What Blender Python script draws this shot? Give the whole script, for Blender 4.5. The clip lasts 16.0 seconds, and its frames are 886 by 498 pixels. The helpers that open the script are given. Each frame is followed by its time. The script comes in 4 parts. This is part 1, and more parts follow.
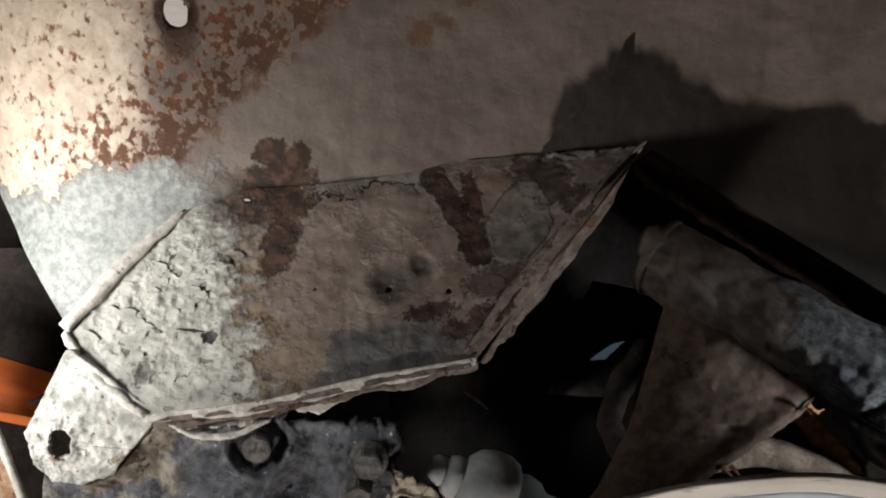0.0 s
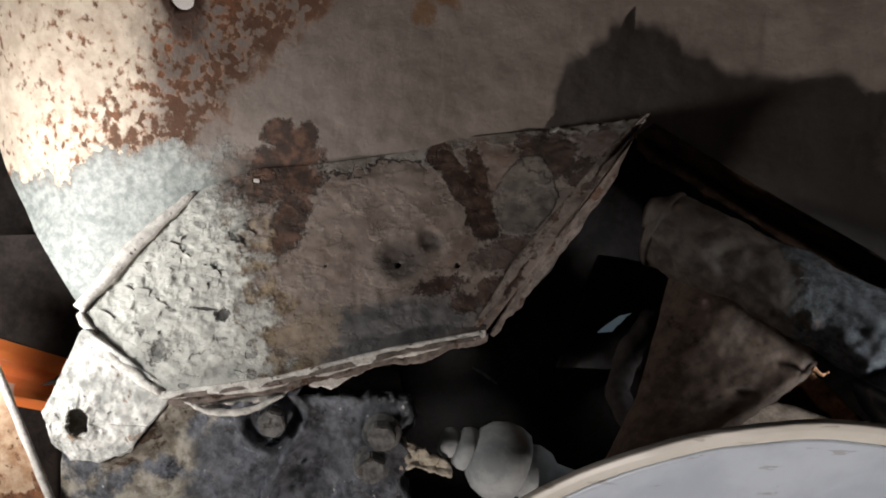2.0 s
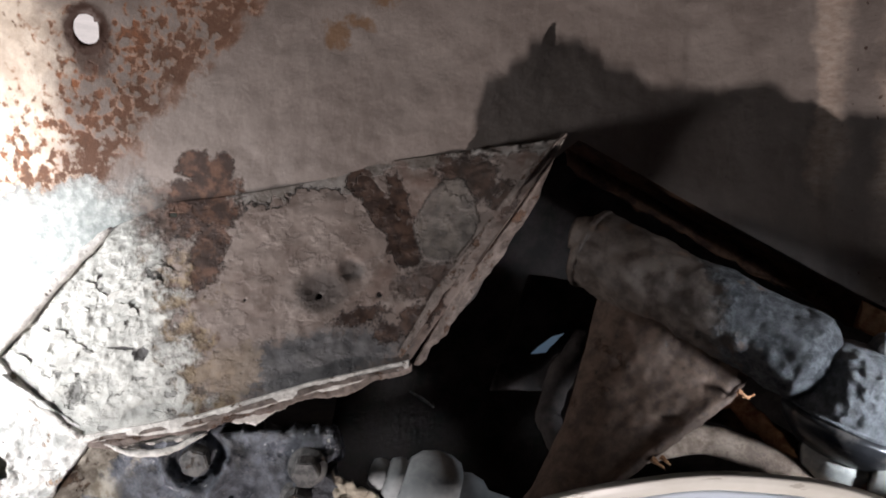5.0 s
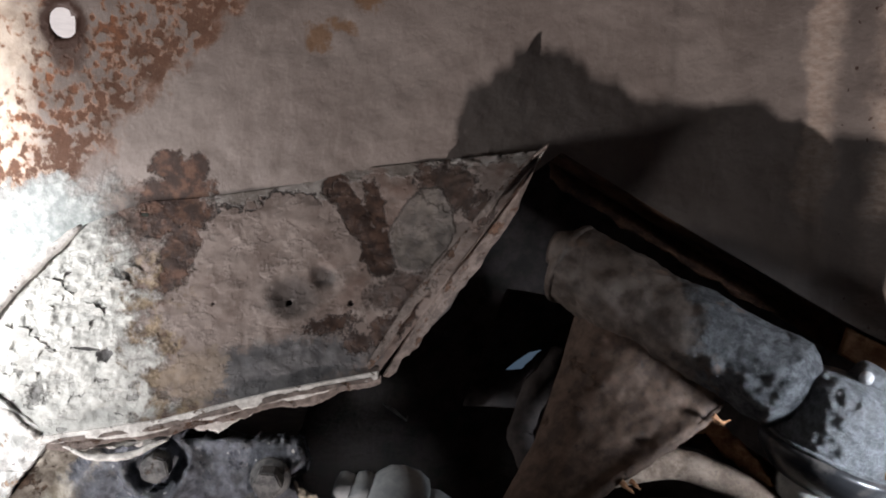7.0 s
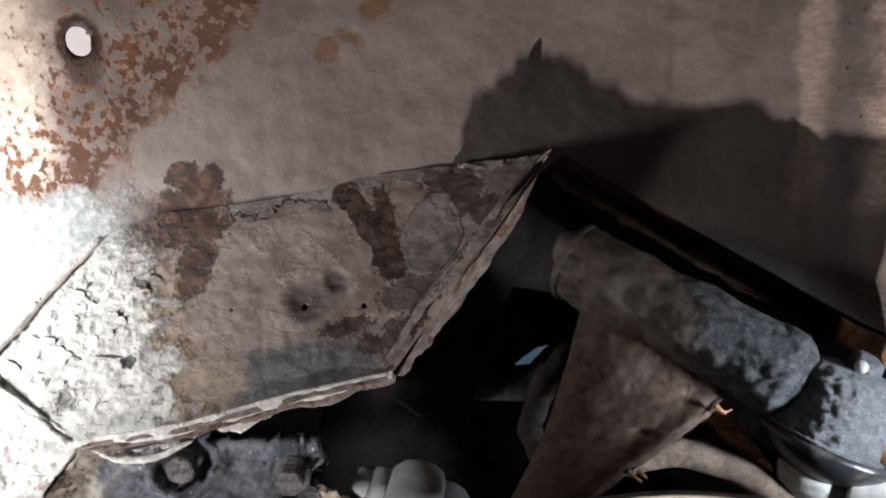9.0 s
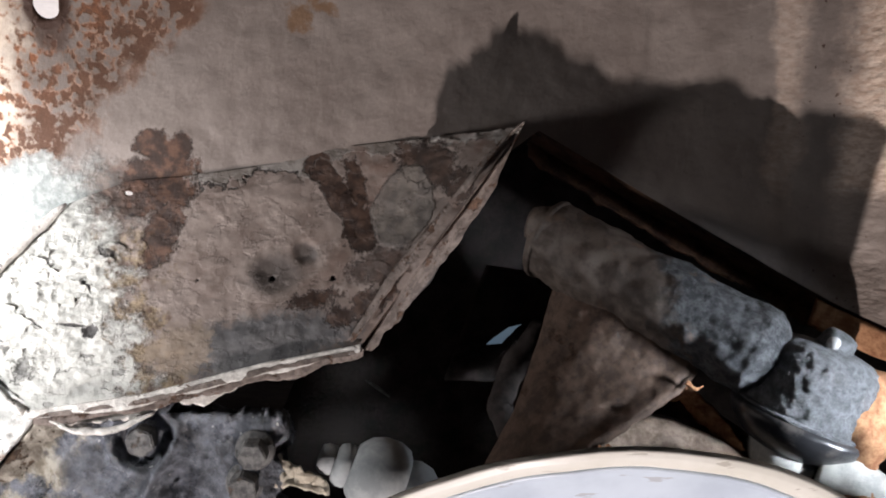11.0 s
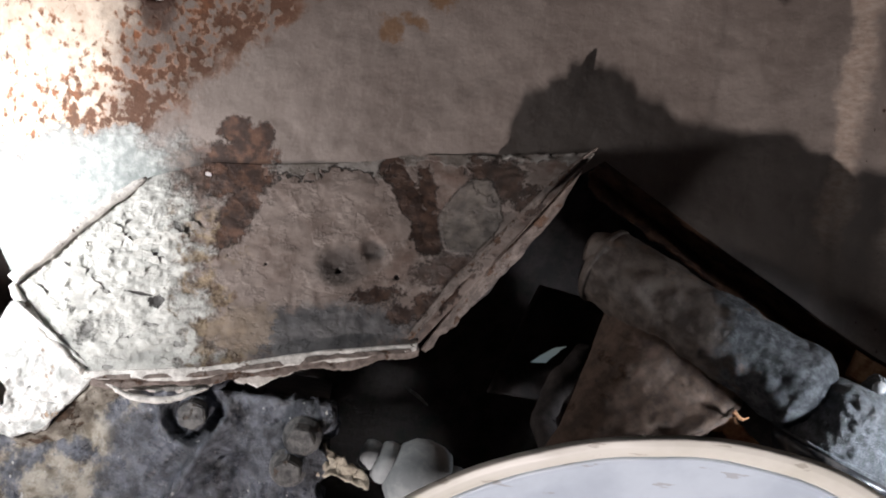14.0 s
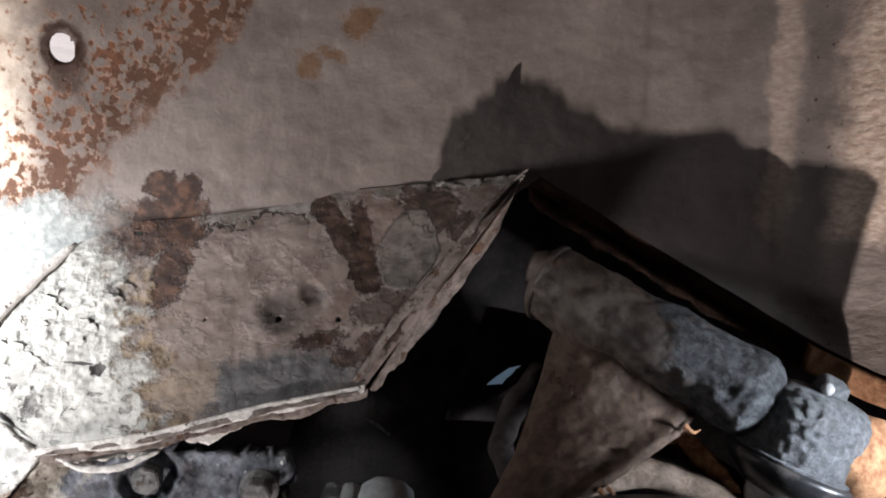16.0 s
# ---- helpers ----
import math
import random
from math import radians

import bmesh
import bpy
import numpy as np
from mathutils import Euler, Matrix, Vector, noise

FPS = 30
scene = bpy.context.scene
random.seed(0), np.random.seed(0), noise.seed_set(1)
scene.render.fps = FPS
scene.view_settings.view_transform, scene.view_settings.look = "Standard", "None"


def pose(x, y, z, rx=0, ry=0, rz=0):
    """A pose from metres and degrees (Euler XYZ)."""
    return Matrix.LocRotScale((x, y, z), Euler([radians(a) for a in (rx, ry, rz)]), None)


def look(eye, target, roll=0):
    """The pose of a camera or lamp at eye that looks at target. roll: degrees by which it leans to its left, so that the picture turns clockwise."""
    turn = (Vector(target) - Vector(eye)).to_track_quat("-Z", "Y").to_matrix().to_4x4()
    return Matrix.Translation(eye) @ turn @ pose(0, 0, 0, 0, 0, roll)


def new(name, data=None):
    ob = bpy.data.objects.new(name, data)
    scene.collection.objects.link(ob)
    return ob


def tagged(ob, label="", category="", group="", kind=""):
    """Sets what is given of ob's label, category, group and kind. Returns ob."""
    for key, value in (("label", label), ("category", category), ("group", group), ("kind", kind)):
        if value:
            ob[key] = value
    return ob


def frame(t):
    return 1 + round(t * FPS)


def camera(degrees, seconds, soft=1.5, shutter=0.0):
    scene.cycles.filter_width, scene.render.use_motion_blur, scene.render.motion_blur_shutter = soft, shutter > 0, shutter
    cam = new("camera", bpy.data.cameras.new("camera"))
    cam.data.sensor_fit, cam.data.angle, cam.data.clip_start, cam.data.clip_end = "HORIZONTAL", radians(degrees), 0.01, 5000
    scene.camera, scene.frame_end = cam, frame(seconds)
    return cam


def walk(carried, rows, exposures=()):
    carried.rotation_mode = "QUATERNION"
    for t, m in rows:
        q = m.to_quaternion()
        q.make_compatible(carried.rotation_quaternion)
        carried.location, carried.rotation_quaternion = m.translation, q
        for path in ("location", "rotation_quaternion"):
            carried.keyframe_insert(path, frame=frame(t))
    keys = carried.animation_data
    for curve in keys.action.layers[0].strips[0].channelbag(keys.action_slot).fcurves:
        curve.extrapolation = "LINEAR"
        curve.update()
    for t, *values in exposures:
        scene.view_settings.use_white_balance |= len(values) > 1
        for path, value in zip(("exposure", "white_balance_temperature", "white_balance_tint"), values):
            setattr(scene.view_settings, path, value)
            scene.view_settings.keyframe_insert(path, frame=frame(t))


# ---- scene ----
# The plan is drawn in the film camera's own upright (x right, y ahead, z up). The camera was held upside down,
# so PLAN turns that plan over into the world, where z points up and the ground is z = 0.
PLAN = Matrix.Translation((0, 0, 0.60)) @ Matrix.Rotation(math.pi, 4, "Y")

cam = camera(55.0, 16.0, soft=1.9)
PATH = [
    (0, (-0.0082, -0.0579, 0.0502), (0.1596, 1.9343, -0.0026), 3.92),
    (0.5, (-0.0134, -0.0576, 0.0467), (0.1540, 1.9347, -0.0074), 3.88),
    (1, (0.0027, -0.0532, 0.0477), (0.1643, 1.9392, -0.0178), 2.84),
    (1.5, (0.0083, -0.0491, 0.0727), (0.1851, 1.9408, -0.0229), -0.65),
    (2, (-0.0153, -0.0669, 0.0326), (0.1574, 1.9249, -0.0236), 2.79),
    (2.5, (0.0223, -0.0647, 0.0879), (0.1870, 1.9251, -0.0277), -0.94),
    (3, (0.0115, -0.0673, 0.0601), (0.1822, 1.9235, -0.0271), 0.68),
    (3.5, (0.0706, -0.0612, 0.0414), (0.2287, 1.9319, -0.0113), 0.54),
    (6, (0.0331, -0.0559, 0.0806), (0.2147, 1.9324, -0.0365), 1.43),
    (6.5, (0.0454, -0.0508, 0.0641), (0.2252, 1.9390, -0.0280), 2.23),
    (7, (0.0706, -0.0463, 0.0647), (0.2166, 1.9473, 0.0003), 2.75),
    (7.5, (0.0230, -0.0463, 0.0525), (0.2126, 1.9445, 0.0238), 4.18),
    (8, (0.0300, -0.0583, 0.0846), (0.2016, 1.9326, 0.0035), 2.45),
    (8.5, (0.0312, -0.0725, 0.0834), (0.1812, 1.9193, -0.0181), 2.01),
    (9, (0.0591, -0.0676, 0.0775), (0.2149, 1.9239, -0.0199), 1.36),
    (11.5, (0.0799, -0.0596, 0.0457), (0.2666, 1.9309, -0.0109), 2.48),
    (12, (0.0887, -0.0592, 0.0474), (0.2799, 1.9310, -0.0042), 2.31),
    (12.5, (0.0891, -0.0600, 0.0473), (0.2741, 1.9308, -0.0036), 2.24),
    (13, (0.0866, -0.0619, 0.0442), (0.2715, 1.9291, 0.0025), 2.30),
    (13.5, (0.0805, -0.0625, 0.0356), (0.2765, 1.9278, 0.0131), 2.90),
    (14, (0.0162, -0.0760, 0.0043), (0.2209, 1.9119, 0.0831), 8.81),
    (14.5, (0.0055, -0.0735, 0.0300), (0.2115, 1.9151, 0.0841), 7.09),
    (15, (0.0183, -0.0720, 0.0360), (0.2290, 1.9164, 0.0769), 6.01),
    (15.5, (0.0335, -0.0773, 0.0571), (0.2410, 1.9118, 0.0737), 4.14),
    (16, (0.0577, -0.0727, 0.0584), (0.2713, 1.9159, 0.0618), 3.04),
]
walk(cam, [(t, PLAN @ look(eye, target, roll)) for t, eye, target, roll in PATH],
     [(0, -1.35, 6550, 10), (2.0, -1.3, 6450, 11), (3.5, -0.85, 6200, 13), (6.0, -0.57, 6150, 14), (9.0, -0.52, 6150, 14), (11.5, -0.3, 6200, 14), (13.5, -0.3, 6200, 14), (14.5, -0.85, 6100, 13), (15.5, -0.66, 6150, 14), (16.0, -0.46, 6150, 14)])

# ---- light ----
SUN = Vector((0.0, -0.49, -0.872)).normalized()  # towards the sun, in the plan
sun_world = PLAN.to_3x3() @ SUN
world = bpy.data.worlds.new("sky")
scene.world = world
world.use_nodes = True
sky = world.node_tree.nodes.new("ShaderNodeTexSky")
sky.sky_type, sky.sun_disc = "NISHITA", False
sky.sun_elevation = math.asin(sun_world.z)
sky.sun_rotation = math.atan2(sun_world.x, sun_world.y)
back = world.node_tree.nodes["Background"]
back.inputs["Strength"].default_value = 0.025
world.node_tree.links.new(sky.outputs[0], back.inputs["Color"])
sun_data = bpy.data.lights.new("sun", "SUN")
sun_data.energy, sun_data.angle, sun_data.color = 5.0, radians(0.7), (1.0, 0.89, 0.82)
sun = new("sun", sun_data)
sun.matrix_world = PLAN @ look(SUN * 3, (0, 0, 0))
# added lamp for the bright left end, as daylight from an unseen arch
arch_data = bpy.data.lights.new("arch_fill", "AREA")
arch_data.shape, arch_data.size, arch_data.energy, arch_data.color = "DISK", 0.10, 1.75, (1.0, 0.97, 0.93)
arch = new("arch_fill", arch_data)
arch.matrix_world = PLAN @ look((-0.43, 0.39, -0.045), (-0.268, 0.58, -0.015))
arch_data.spread = radians(88)
# added lamp that brightens the ball joint; no opening is known there
side_data = bpy.data.lights.new("joint_fill", "AREA")
side_data.shape, side_data.size, side_data.energy, side_data.color = "DISK", 0.10, 0.25, (0.88, 0.95, 1.0)
side_data.spread = radians(23)
side = new("joint_fill", side_data)
side.matrix_world = PLAN @ look((0.62, 0.20, -0.06), (0.365, 0.46, -0.055))

# ---- helpers for meshes ----
def part(name, bm, material, parent=None, label="", smooth=True):
    """Links a bmesh as one mesh object under a thing or a part."""
    mesh = bpy.data.meshes.new(name)
    bmesh.ops.recalc_face_normals(bm, faces=bm.faces[:])
    bm.to_mesh(mesh)
    bm.free()
    if smooth:
        mesh.shade_smooth()
    mesh.materials.append(material)
    ob = new(name, mesh)
    if parent is None:
        ob.matrix_world = PLAN
    else:
        ob.parent = parent
    return tagged(ob, label)


def thing(name, label, category, group="", kind=""):
    ob = new(name)
    ob.empty_display_size = 0.02
    ob.matrix_world = PLAN
    return tagged(ob, label, category, group, kind)


def thicken(ob, t, offset=-1.0):
    m = ob.modifiers.new("thickness", "SOLIDIFY")
    m.thickness, m.offset = t, offset
    return ob


def line_at(points, u):
    """The point at share u of a polyline of tuples."""
    n = len(points) - 1
    f = min(max(u, 0.0), 1.0) * n
    i = min(int(f), n - 1)
    return Vector(points[i]).lerp(Vector(points[i + 1]), f - i)


def curve_at(table, x):
    """Smooth value at x of a table of (x, value)."""
    if x <= table[0][0]:
        return table[0][1]
    for (a, p), (b, q) in zip(table, table[1:]):
        if x <= b:
            f = (x - a) / (b - a)
            return p + (q - p) * f
    return table[-1][1]


def smooth_at(table, x, w=0.02):
    return sum(curve_at(table, x + d * w) for d in (-1, -0.5, 0, 0.5, 1)) / 5


def grid(fn, nu, nv, holes=(), cell=0.002):
    """A bmesh from fn(u, v); holes are tilted ellipses (x, z, rx, rz, tilt) that go through it."""
    bm = bmesh.new()
    vs = [[bm.verts.new(fn(i / nu, j / nv)) for j in range(nv + 1)] for i in range(nu + 1)]

    def share(p, h):
        dx, dz = p.x - h[0], p.z - h[1]
        c, s = math.cos(h[4]), math.sin(h[4])
        return math.hypot((dx * c + dz * s) / h[2], (dz * c - dx * s) / h[3])
    for h in holes:
        for row in vs:
            for v in row:
                r = share(v.co, h)
                if 1e-6 < abs(r - 1) * min(h[2], h[3]) < cell * 0.75 and r > 0.2:
                    v.co.x, v.co.z = h[0] + (v.co.x - h[0]) / r, h[1] + (v.co.z - h[1]) / r
    for i in range(nu):
        for j in range(nv):
            q = (vs[i][j], vs[i + 1][j], vs[i + 1][j + 1], vs[i][j + 1])
            if not holes or all(share(sum((v.co for v in q), Vector()) / 4, h) >= 0.97 for h in holes):
                bm.faces.new(q)
    if holes:
        bmesh.ops.delete(bm, geom=[v for v in bm.verts if not v.link_faces], context="VERTS")
    return bm


def rough(p, size, amount, seed=0.0):
    return amount * noise.fractal(Vector(p) / size + Vector((seed, seed * 1.7, 0)), 1.0, 2.1, 4)


def frame_of(axis):
    a = Vector(axis).normalized()
    s = a.orthogonal().normalized()
    return a, s, a.cross(s)


def revolve(start, axis, profile, n=40, wob=0.0, size=0.02, seed=0.0, caps=True, step=0.0):
    """A turned body: profile of (along, radius) from start along the axis, with a worn surface."""
    if step:
        fine = [profile[0]]
        for (d0, r0), (d1, r1) in zip(profile, profile[1:]):
            k = max(1, round(math.hypot(d1 - d0, r1 - r0) / step))
            fine += [(d0 + (d1 - d0) * i / k, r0 + (r1 - r0) * i / k) for i in range(1, k + 1)]
        profile = fine
    a, s, q = frame_of(axis)
    start = Vector(start)
    bm = bmesh.new()
    rings = []
    for d, r in profile:
        ring = []
        for k in range(n):
            g = 2 * math.pi * k / n
            way = s * math.cos(g) + q * math.sin(g)
            p = start + a * d + way * r
            p += way * rough(p, size, wob, seed) * min(1.0, r / 0.01)
            ring.append(bm.verts.new(p))
        rings.append(ring)
    for x, y in zip(rings, rings[1:]):
        for k in range(n):
            bm.faces.new((x[k], x[(k + 1) % n], y[(k + 1) % n], y[k]))
    if caps:
        bm.faces.new(rings[0][::-1])
        bm.faces.new(rings[-1])
    return bm


def tube(points, radius, n=14, wob=0.0, size=0.02, flat=1.0):
    """A pipe along a smooth line through points; radius is a number or a list."""
    m = len(points) - 1
    steps = m * 10
    bm = bmesh.new()
    rings = []
    for i in range(steps + 1):
        u = i / steps
        c = sum((line_at(points, u + d) for d in (-0.06, -0.03, 0, 0.03, 0.06)), Vector()) / 5
        t = line_at(points, min(1, u + 0.03)) - line_at(points, max(0, u - 0.03))
        a = t.normalized()
        s = a.cross(Vector((0, 1, 0))).normalized()
        q = a.cross(s)
        r = radius if not isinstance(radius, (list, tuple)) else curve_at([(k / (len(radius) - 1), v) for k, v in enumerate(radius)], u)
        ring = []
        for k in range(n):
            g = 2 * math.pi * k / n
            way = s * math.cos(g) + q * math.sin(g) * flat
            p = c + way * r
            ring.append(bm.verts.new(p + way * rough(p, size, wob)))
        rings.append(ring)
    for x, y in zip(rings, rings[1:]):
        for k in range(n):
            bm.faces.new((x[k], x[(k + 1) % n], y[(k + 1) % n], y[k]))
    bm.faces.new(rings[0][::-1])
    bm.faces.new(rings[-1])
    return bm


def loft(lower, upper, nu, nv, bulge=None, holes=(), cell=0.002):
    """A sheet between two polylines."""
    def fn(u, v):
        p = line_at(lower, u).lerp(line_at(upper, u), v)
        return p + bulge(u, v, p) if bulge else p
    return grid(fn, nu, nv, holes, cell)


# ---- materials ----
class Nodes:
    """Short names for the nodes of one material, in plan coordinates."""

    def __init__(self, name):
        self.mat = bpy.data.materials.new(name)
        self.mat.use_nodes = True
        self.t = self.mat.node_tree
        self.bsdf = self.t.nodes["Principled BSDF"]
        self.co = self.t.nodes.new("ShaderNodeTexCoord").outputs["Object"]
        xyz = self.t.nodes.new("ShaderNodeSeparateXYZ")
        self.t.links.new(self.co, xyz.inputs[0])
        self.x, self.y, self.z = xyz.outputs

    def put(self, socket, value):
        if isinstance(value, bpy.types.NodeSocket):
            self.t.links.new(value, socket)
        elif isinstance(value, (tuple, list)) and len(value) == 3 and socket.type == "RGBA":
            socket.default_value = (*value, 1)
        else:
            socket.default_value = value

    def math(self, op, a, b=0.0):
        n = self.t.nodes.new("ShaderNodeMath")
        n.operation = op
        self.put(n.inputs[0], a)
        self.put(n.inputs[1], b)
        return n.outputs[0]

    def add(self, a, b):
        return self.math("ADD", a, b)

    def mul(self, a, b):
        return self.math("MULTIPLY", a, b)

    def top(self, *some):
        out = some[0]
        for s in some[1:]:
            out = self.math("MAXIMUM", out, s)
        return out

    def noise(self, scale, detail=6, rough_=0.6, stretch=(1, 1, 1), shift=0.0):
        m = self.t.nodes.new("ShaderNodeMapping")
        m.inputs["Scale"].default_value = stretch
        m.inputs["Location"].default_value = (shift, shift * 0.7, shift * 1.3)
        self.t.links.new(self.co, m.inputs[0])
        n = self.t.nodes.new("ShaderNodeTexNoise")
        n.inputs["Scale"].default_value, n.inputs["Detail"].default_value, n.inputs["Roughness"].default_value = scale, detail, rough_
        self.t.links.new(m.outputs[0], n.inputs["Vector"])
        return n.outputs["Fac"]

    def cells(self, scale, shift=0.0):
        m = self.t.nodes.new("ShaderNodeMapping")
        m.inputs["Location"].default_value = (shift, shift, shift)
        self.t.links.new(self.co, m.inputs[0])
        n = self.t.nodes.new("ShaderNodeTexVoronoi")
        n.feature = "DISTANCE_TO_EDGE"
        n.inputs["Scale"].default_value = scale
        w = self.t.nodes.new("ShaderNodeVectorMath")
        w.operation = "MULTIPLY_ADD"
        nz = self.t.nodes.new("ShaderNodeTexNoise")
        nz.inputs["Scale"].default_value, nz.inputs["Detail"].default_value = scale * 1.5, 4
        self.t.links.new(m.outputs[0], nz.inputs["Vector"])
        self.t.links.new(nz.outputs["Color"], w.inputs[0])
        w.inputs[1].default_value = (0.9 / scale,) * 3
        self.t.links.new(m.outputs[0], w.inputs[2])
        self.t.links.new(w.outputs[0], n.inputs["Vector"])
        return n.outputs["Distance"]

    def step(self, value, lo, hi):
        """0 below lo, 1 above hi (either way round)."""
        n = self.t.nodes.new("ShaderNodeMapRange")
        n.interpolation_type = "SMOOTHSTEP"
        self.put(n.inputs["Value"], value)
        flip = lo > hi
        n.inputs["From Min"].default_value, n.inputs["From Max"].default_value = (hi, lo) if flip else (lo, hi)
        n.inputs["To Min"].default_value, n.inputs["To Max"].default_value = (1, 0) if flip else (0, 1)
        return n.outputs["Result"]

    def mix(self, fac, a, b):
        n = self.t.nodes.new("ShaderNodeMix")
        n.data_type = "RGBA"
        self.put(n.inputs["Factor"], fac)
        self.put(n.inputs[6], a)
        self.put(n.inputs[7], b)
        return n.outputs[2]

    def blob(self, x, z, rx, rz, tilt=0.0, ragged=0.35, edge=0.10, scale=60):
        """A stain of ragged outline at x, z of the plan."""
        c, s = math.cos(tilt), math.sin(tilt)
        dx, dz = self.add(self.x, -x), self.add(self.z, -z)
        a = self.mul(self.add(self.mul(dx, c), self.mul(dz, s)), 1 / rx)
        b = self.mul(self.add(self.mul(dz, c), self.mul(dx, -s)), 1 / rz)
        r = self.math("SQRT", self.add(self.mul(a, a), self.mul(b, b)))
        if ragged:
            if (scale,) not in self.kept:
                self.kept[(scale,)] = self.add(self.add(self.noise(scale, 10, 0.72), -0.5), self.mul(self.add(self.noise(scale * 3.5, 8, 0.7, shift=21), -0.5), 0.55))
            r = self.add(r, self.mul(self.kept[(scale,)], ragged * 5))
        return self.step(r, 1 + edge, 1 - edge)

    kept = {}

    def finish(self, color, rough_, height=None, depth=0.001, strength=1.0, metal=0.0, spec=0.5):
        b = self.bsdf
        self.put(b.inputs["Base Color"], color)
        self.put(b.inputs["Roughness"], rough_)
        self.put(b.inputs["Metallic"], metal)
        b.inputs["Specular IOR Level"].default_value = spec
        if height is not None:
            n = self.t.nodes.new("ShaderNodeBump")
            n.inputs["Strength"].default_value, n.inputs["Distance"].default_value = strength, depth
            self.put(n.inputs["Height"], height)
            self.t.links.new(n.outputs[0], b.inputs["Normal"])
        return self.mat


def start(name):
    n = Nodes(name)
    n.kept = {}
    return n


RUST_DARK, RUST, RUST_ORANGE, OCHRE = (0.050, 0.028, 0.020), (0.11, 0.055, 0.034), (0.27, 0.12, 0.055), (0.25, 0.19, 0.115)


def panel_paint():
    n = start("panel_paint")
    soft, fine = n.noise(14, 6, 0.6), n.noise(300, 6, 0.7)
    col = n.mix(n.step(soft, 0.35, 0.68), (0.145, 0.119, 0.104), (0.198, 0.168, 0.148))
    col = n.mix(n.mul(n.step(n.noise(120, 8, 0.7, (1, 1, 0.35)), 0.50, 0.70), 0.35), col, (0.245, 0.212, 0.185))
    col = n.mix(n.mul(n.step(n.noise(45, 10, 0.75, shift=4), 0.58, 0.72), 0.35), col, (0.107, 0.0881, 0.0747))
    # pale green-grey underseal in the low corner
    low = n.step(n.add(n.add(n.z, n.mul(n.x, 0.05)), n.add(n.mul(n.add(n.noise(34, 8, 0.65), -0.5), 0.075), n.mul(n.step(n.x, -0.215, -0.26), 0.03))), 0.082, 0.062)
    low = n.mul(low, n.step(n.x, -0.10, -0.13))
    seal = n.mix(n.step(n.noise(160, 8, 0.7), 0.35, 0.65), (0.165, 0.185, 0.178), (0.33, 0.35, 0.33))
    col = n.mix(low, col, seal)
    # far corner painted paler: the bright light on it, put into the colour
    far = n.mul(n.step(n.add(n.x, n.mul(n.add(n.noise(30), -0.5), 0.08)), -0.16, -0.21), n.step(low, 0.5, 0.4))
    col = n.mix(far, col, n.mix(n.step(n.noise(80, 5, shift=14), 0.35, 0.65), (0.50, 0.41, 0.32), (0.66, 0.57, 0.46)))
    # rust pocks, dense beside the hole and thinning along a slanted border
    line = n.add(n.mul(n.x, 0.72), n.mul(n.z, -0.60))
    zone = n.step(n.add(line, n.mul(n.add(n.noise(34, 6), -0.5), 0.06)), -0.154, -0.168)
    zone = n.mul(zone, n.step(low, 0.6, 0.2))
    pock, cluster = n.noise(165, 3, 0.5, (1, 1, 0.85), 2), n.noise(44, 4, 0.55, shift=12)
    dense = n.step(line, -0.255, -0.165)
    cut = n.add(n.add(n.mul(pock, 0.72), n.mul(cluster, 0.28)), n.add(n.mul(dense, 0.15), -0.098))
    pocks = n.mul(n.step(cut, 0.475, 0.56), zone)
    halo = n.mul(n.step(cut, 0.43, 0.52), zone)
    tone = n.step(n.noise(60, 4, 0.5, shift=7), 0.38, 0.62)
    col = n.mix(n.mul(halo, 0.50), col, n.mix(tone, (0.160, 0.092, 0.052), (0.32, 0.145, 0.065)))
    col = n.mix(n.mul(pocks, 0.9), col, n.mix(n.mul(n.step(n.noise(150, 5, shift=3), 0.36, 0.64), n.step(dense, 1.0, 0.2)), (0.072, 0.033, 0.018), (0.215, 0.080, 0.032)))
    ring = n.top(n.blob(-0.160, 0.191, 0.015, 0.019, 0, 0.12, 0.15), n.mul(n.blob(-0.158, 0.176, 0.013, 0.019, 0, 0.2, 0.3), 0.8))
    col = n.mix(ring, col, RUST_DARK)
    # brown patch round the small hole, orange stains higher up
    patch = n.top(n.blob(-0.088, 0.098, 0.013, 0.012, 0.4, 0.42, 0.15, 52), n.blob(-0.069, 0.092, 0.009, 0.014, -0.3, 0.42, 0.15, 52), n.blob(-0.083, 0.072, 0.028, 0.018, 0.2, 0.42, 0.15, 52), n.mul(n.blob(-0.112, 0.062, 0.024, 0.018, 0, 0.3, 0.4, 45), 0.7))
    col = n.mix(n.mul(patch, 0.92), col, n.mix(n.step(n.noise(95, 5), 0.40, 0.64), (0.026, 0.014, 0.010), (0.105, 0.054, 0.034)))
    stain = n.top(n.blob(0.018, 0.197, 0.009, 0.010, 0.3, 0.8, 0.4), n.blob(0.036, 0.204, 0.010, 0.005, -0.4, 0.8, 0.4), n.blob(0.055, 0.232, 0.013, 0.010, 0.6, 0.8, 0.4))
    col = n.mix(n.mul(stain, 0.8), col, (0.128, 0.0693, 0.032))
    grain = n.noise(420, 5, 0.75, shift=31)
    col = n.mix(n.mul(n.step(grain, 0.60, 0.70), 0.15), col, (0.296, 0.266, 0.244))
    col = n.mix(n.mul(n.step(n.noise(120, 6, 0.65, shift=33), 0.64, 0.72), 0.40), col, (0.074, 0.0629, 0.0555))
    specks = n.mul(n.step(n.noise(210, 3, 0.4, shift=9), 0.70, 0.73), n.step(n.x, 0.37, 0.40))
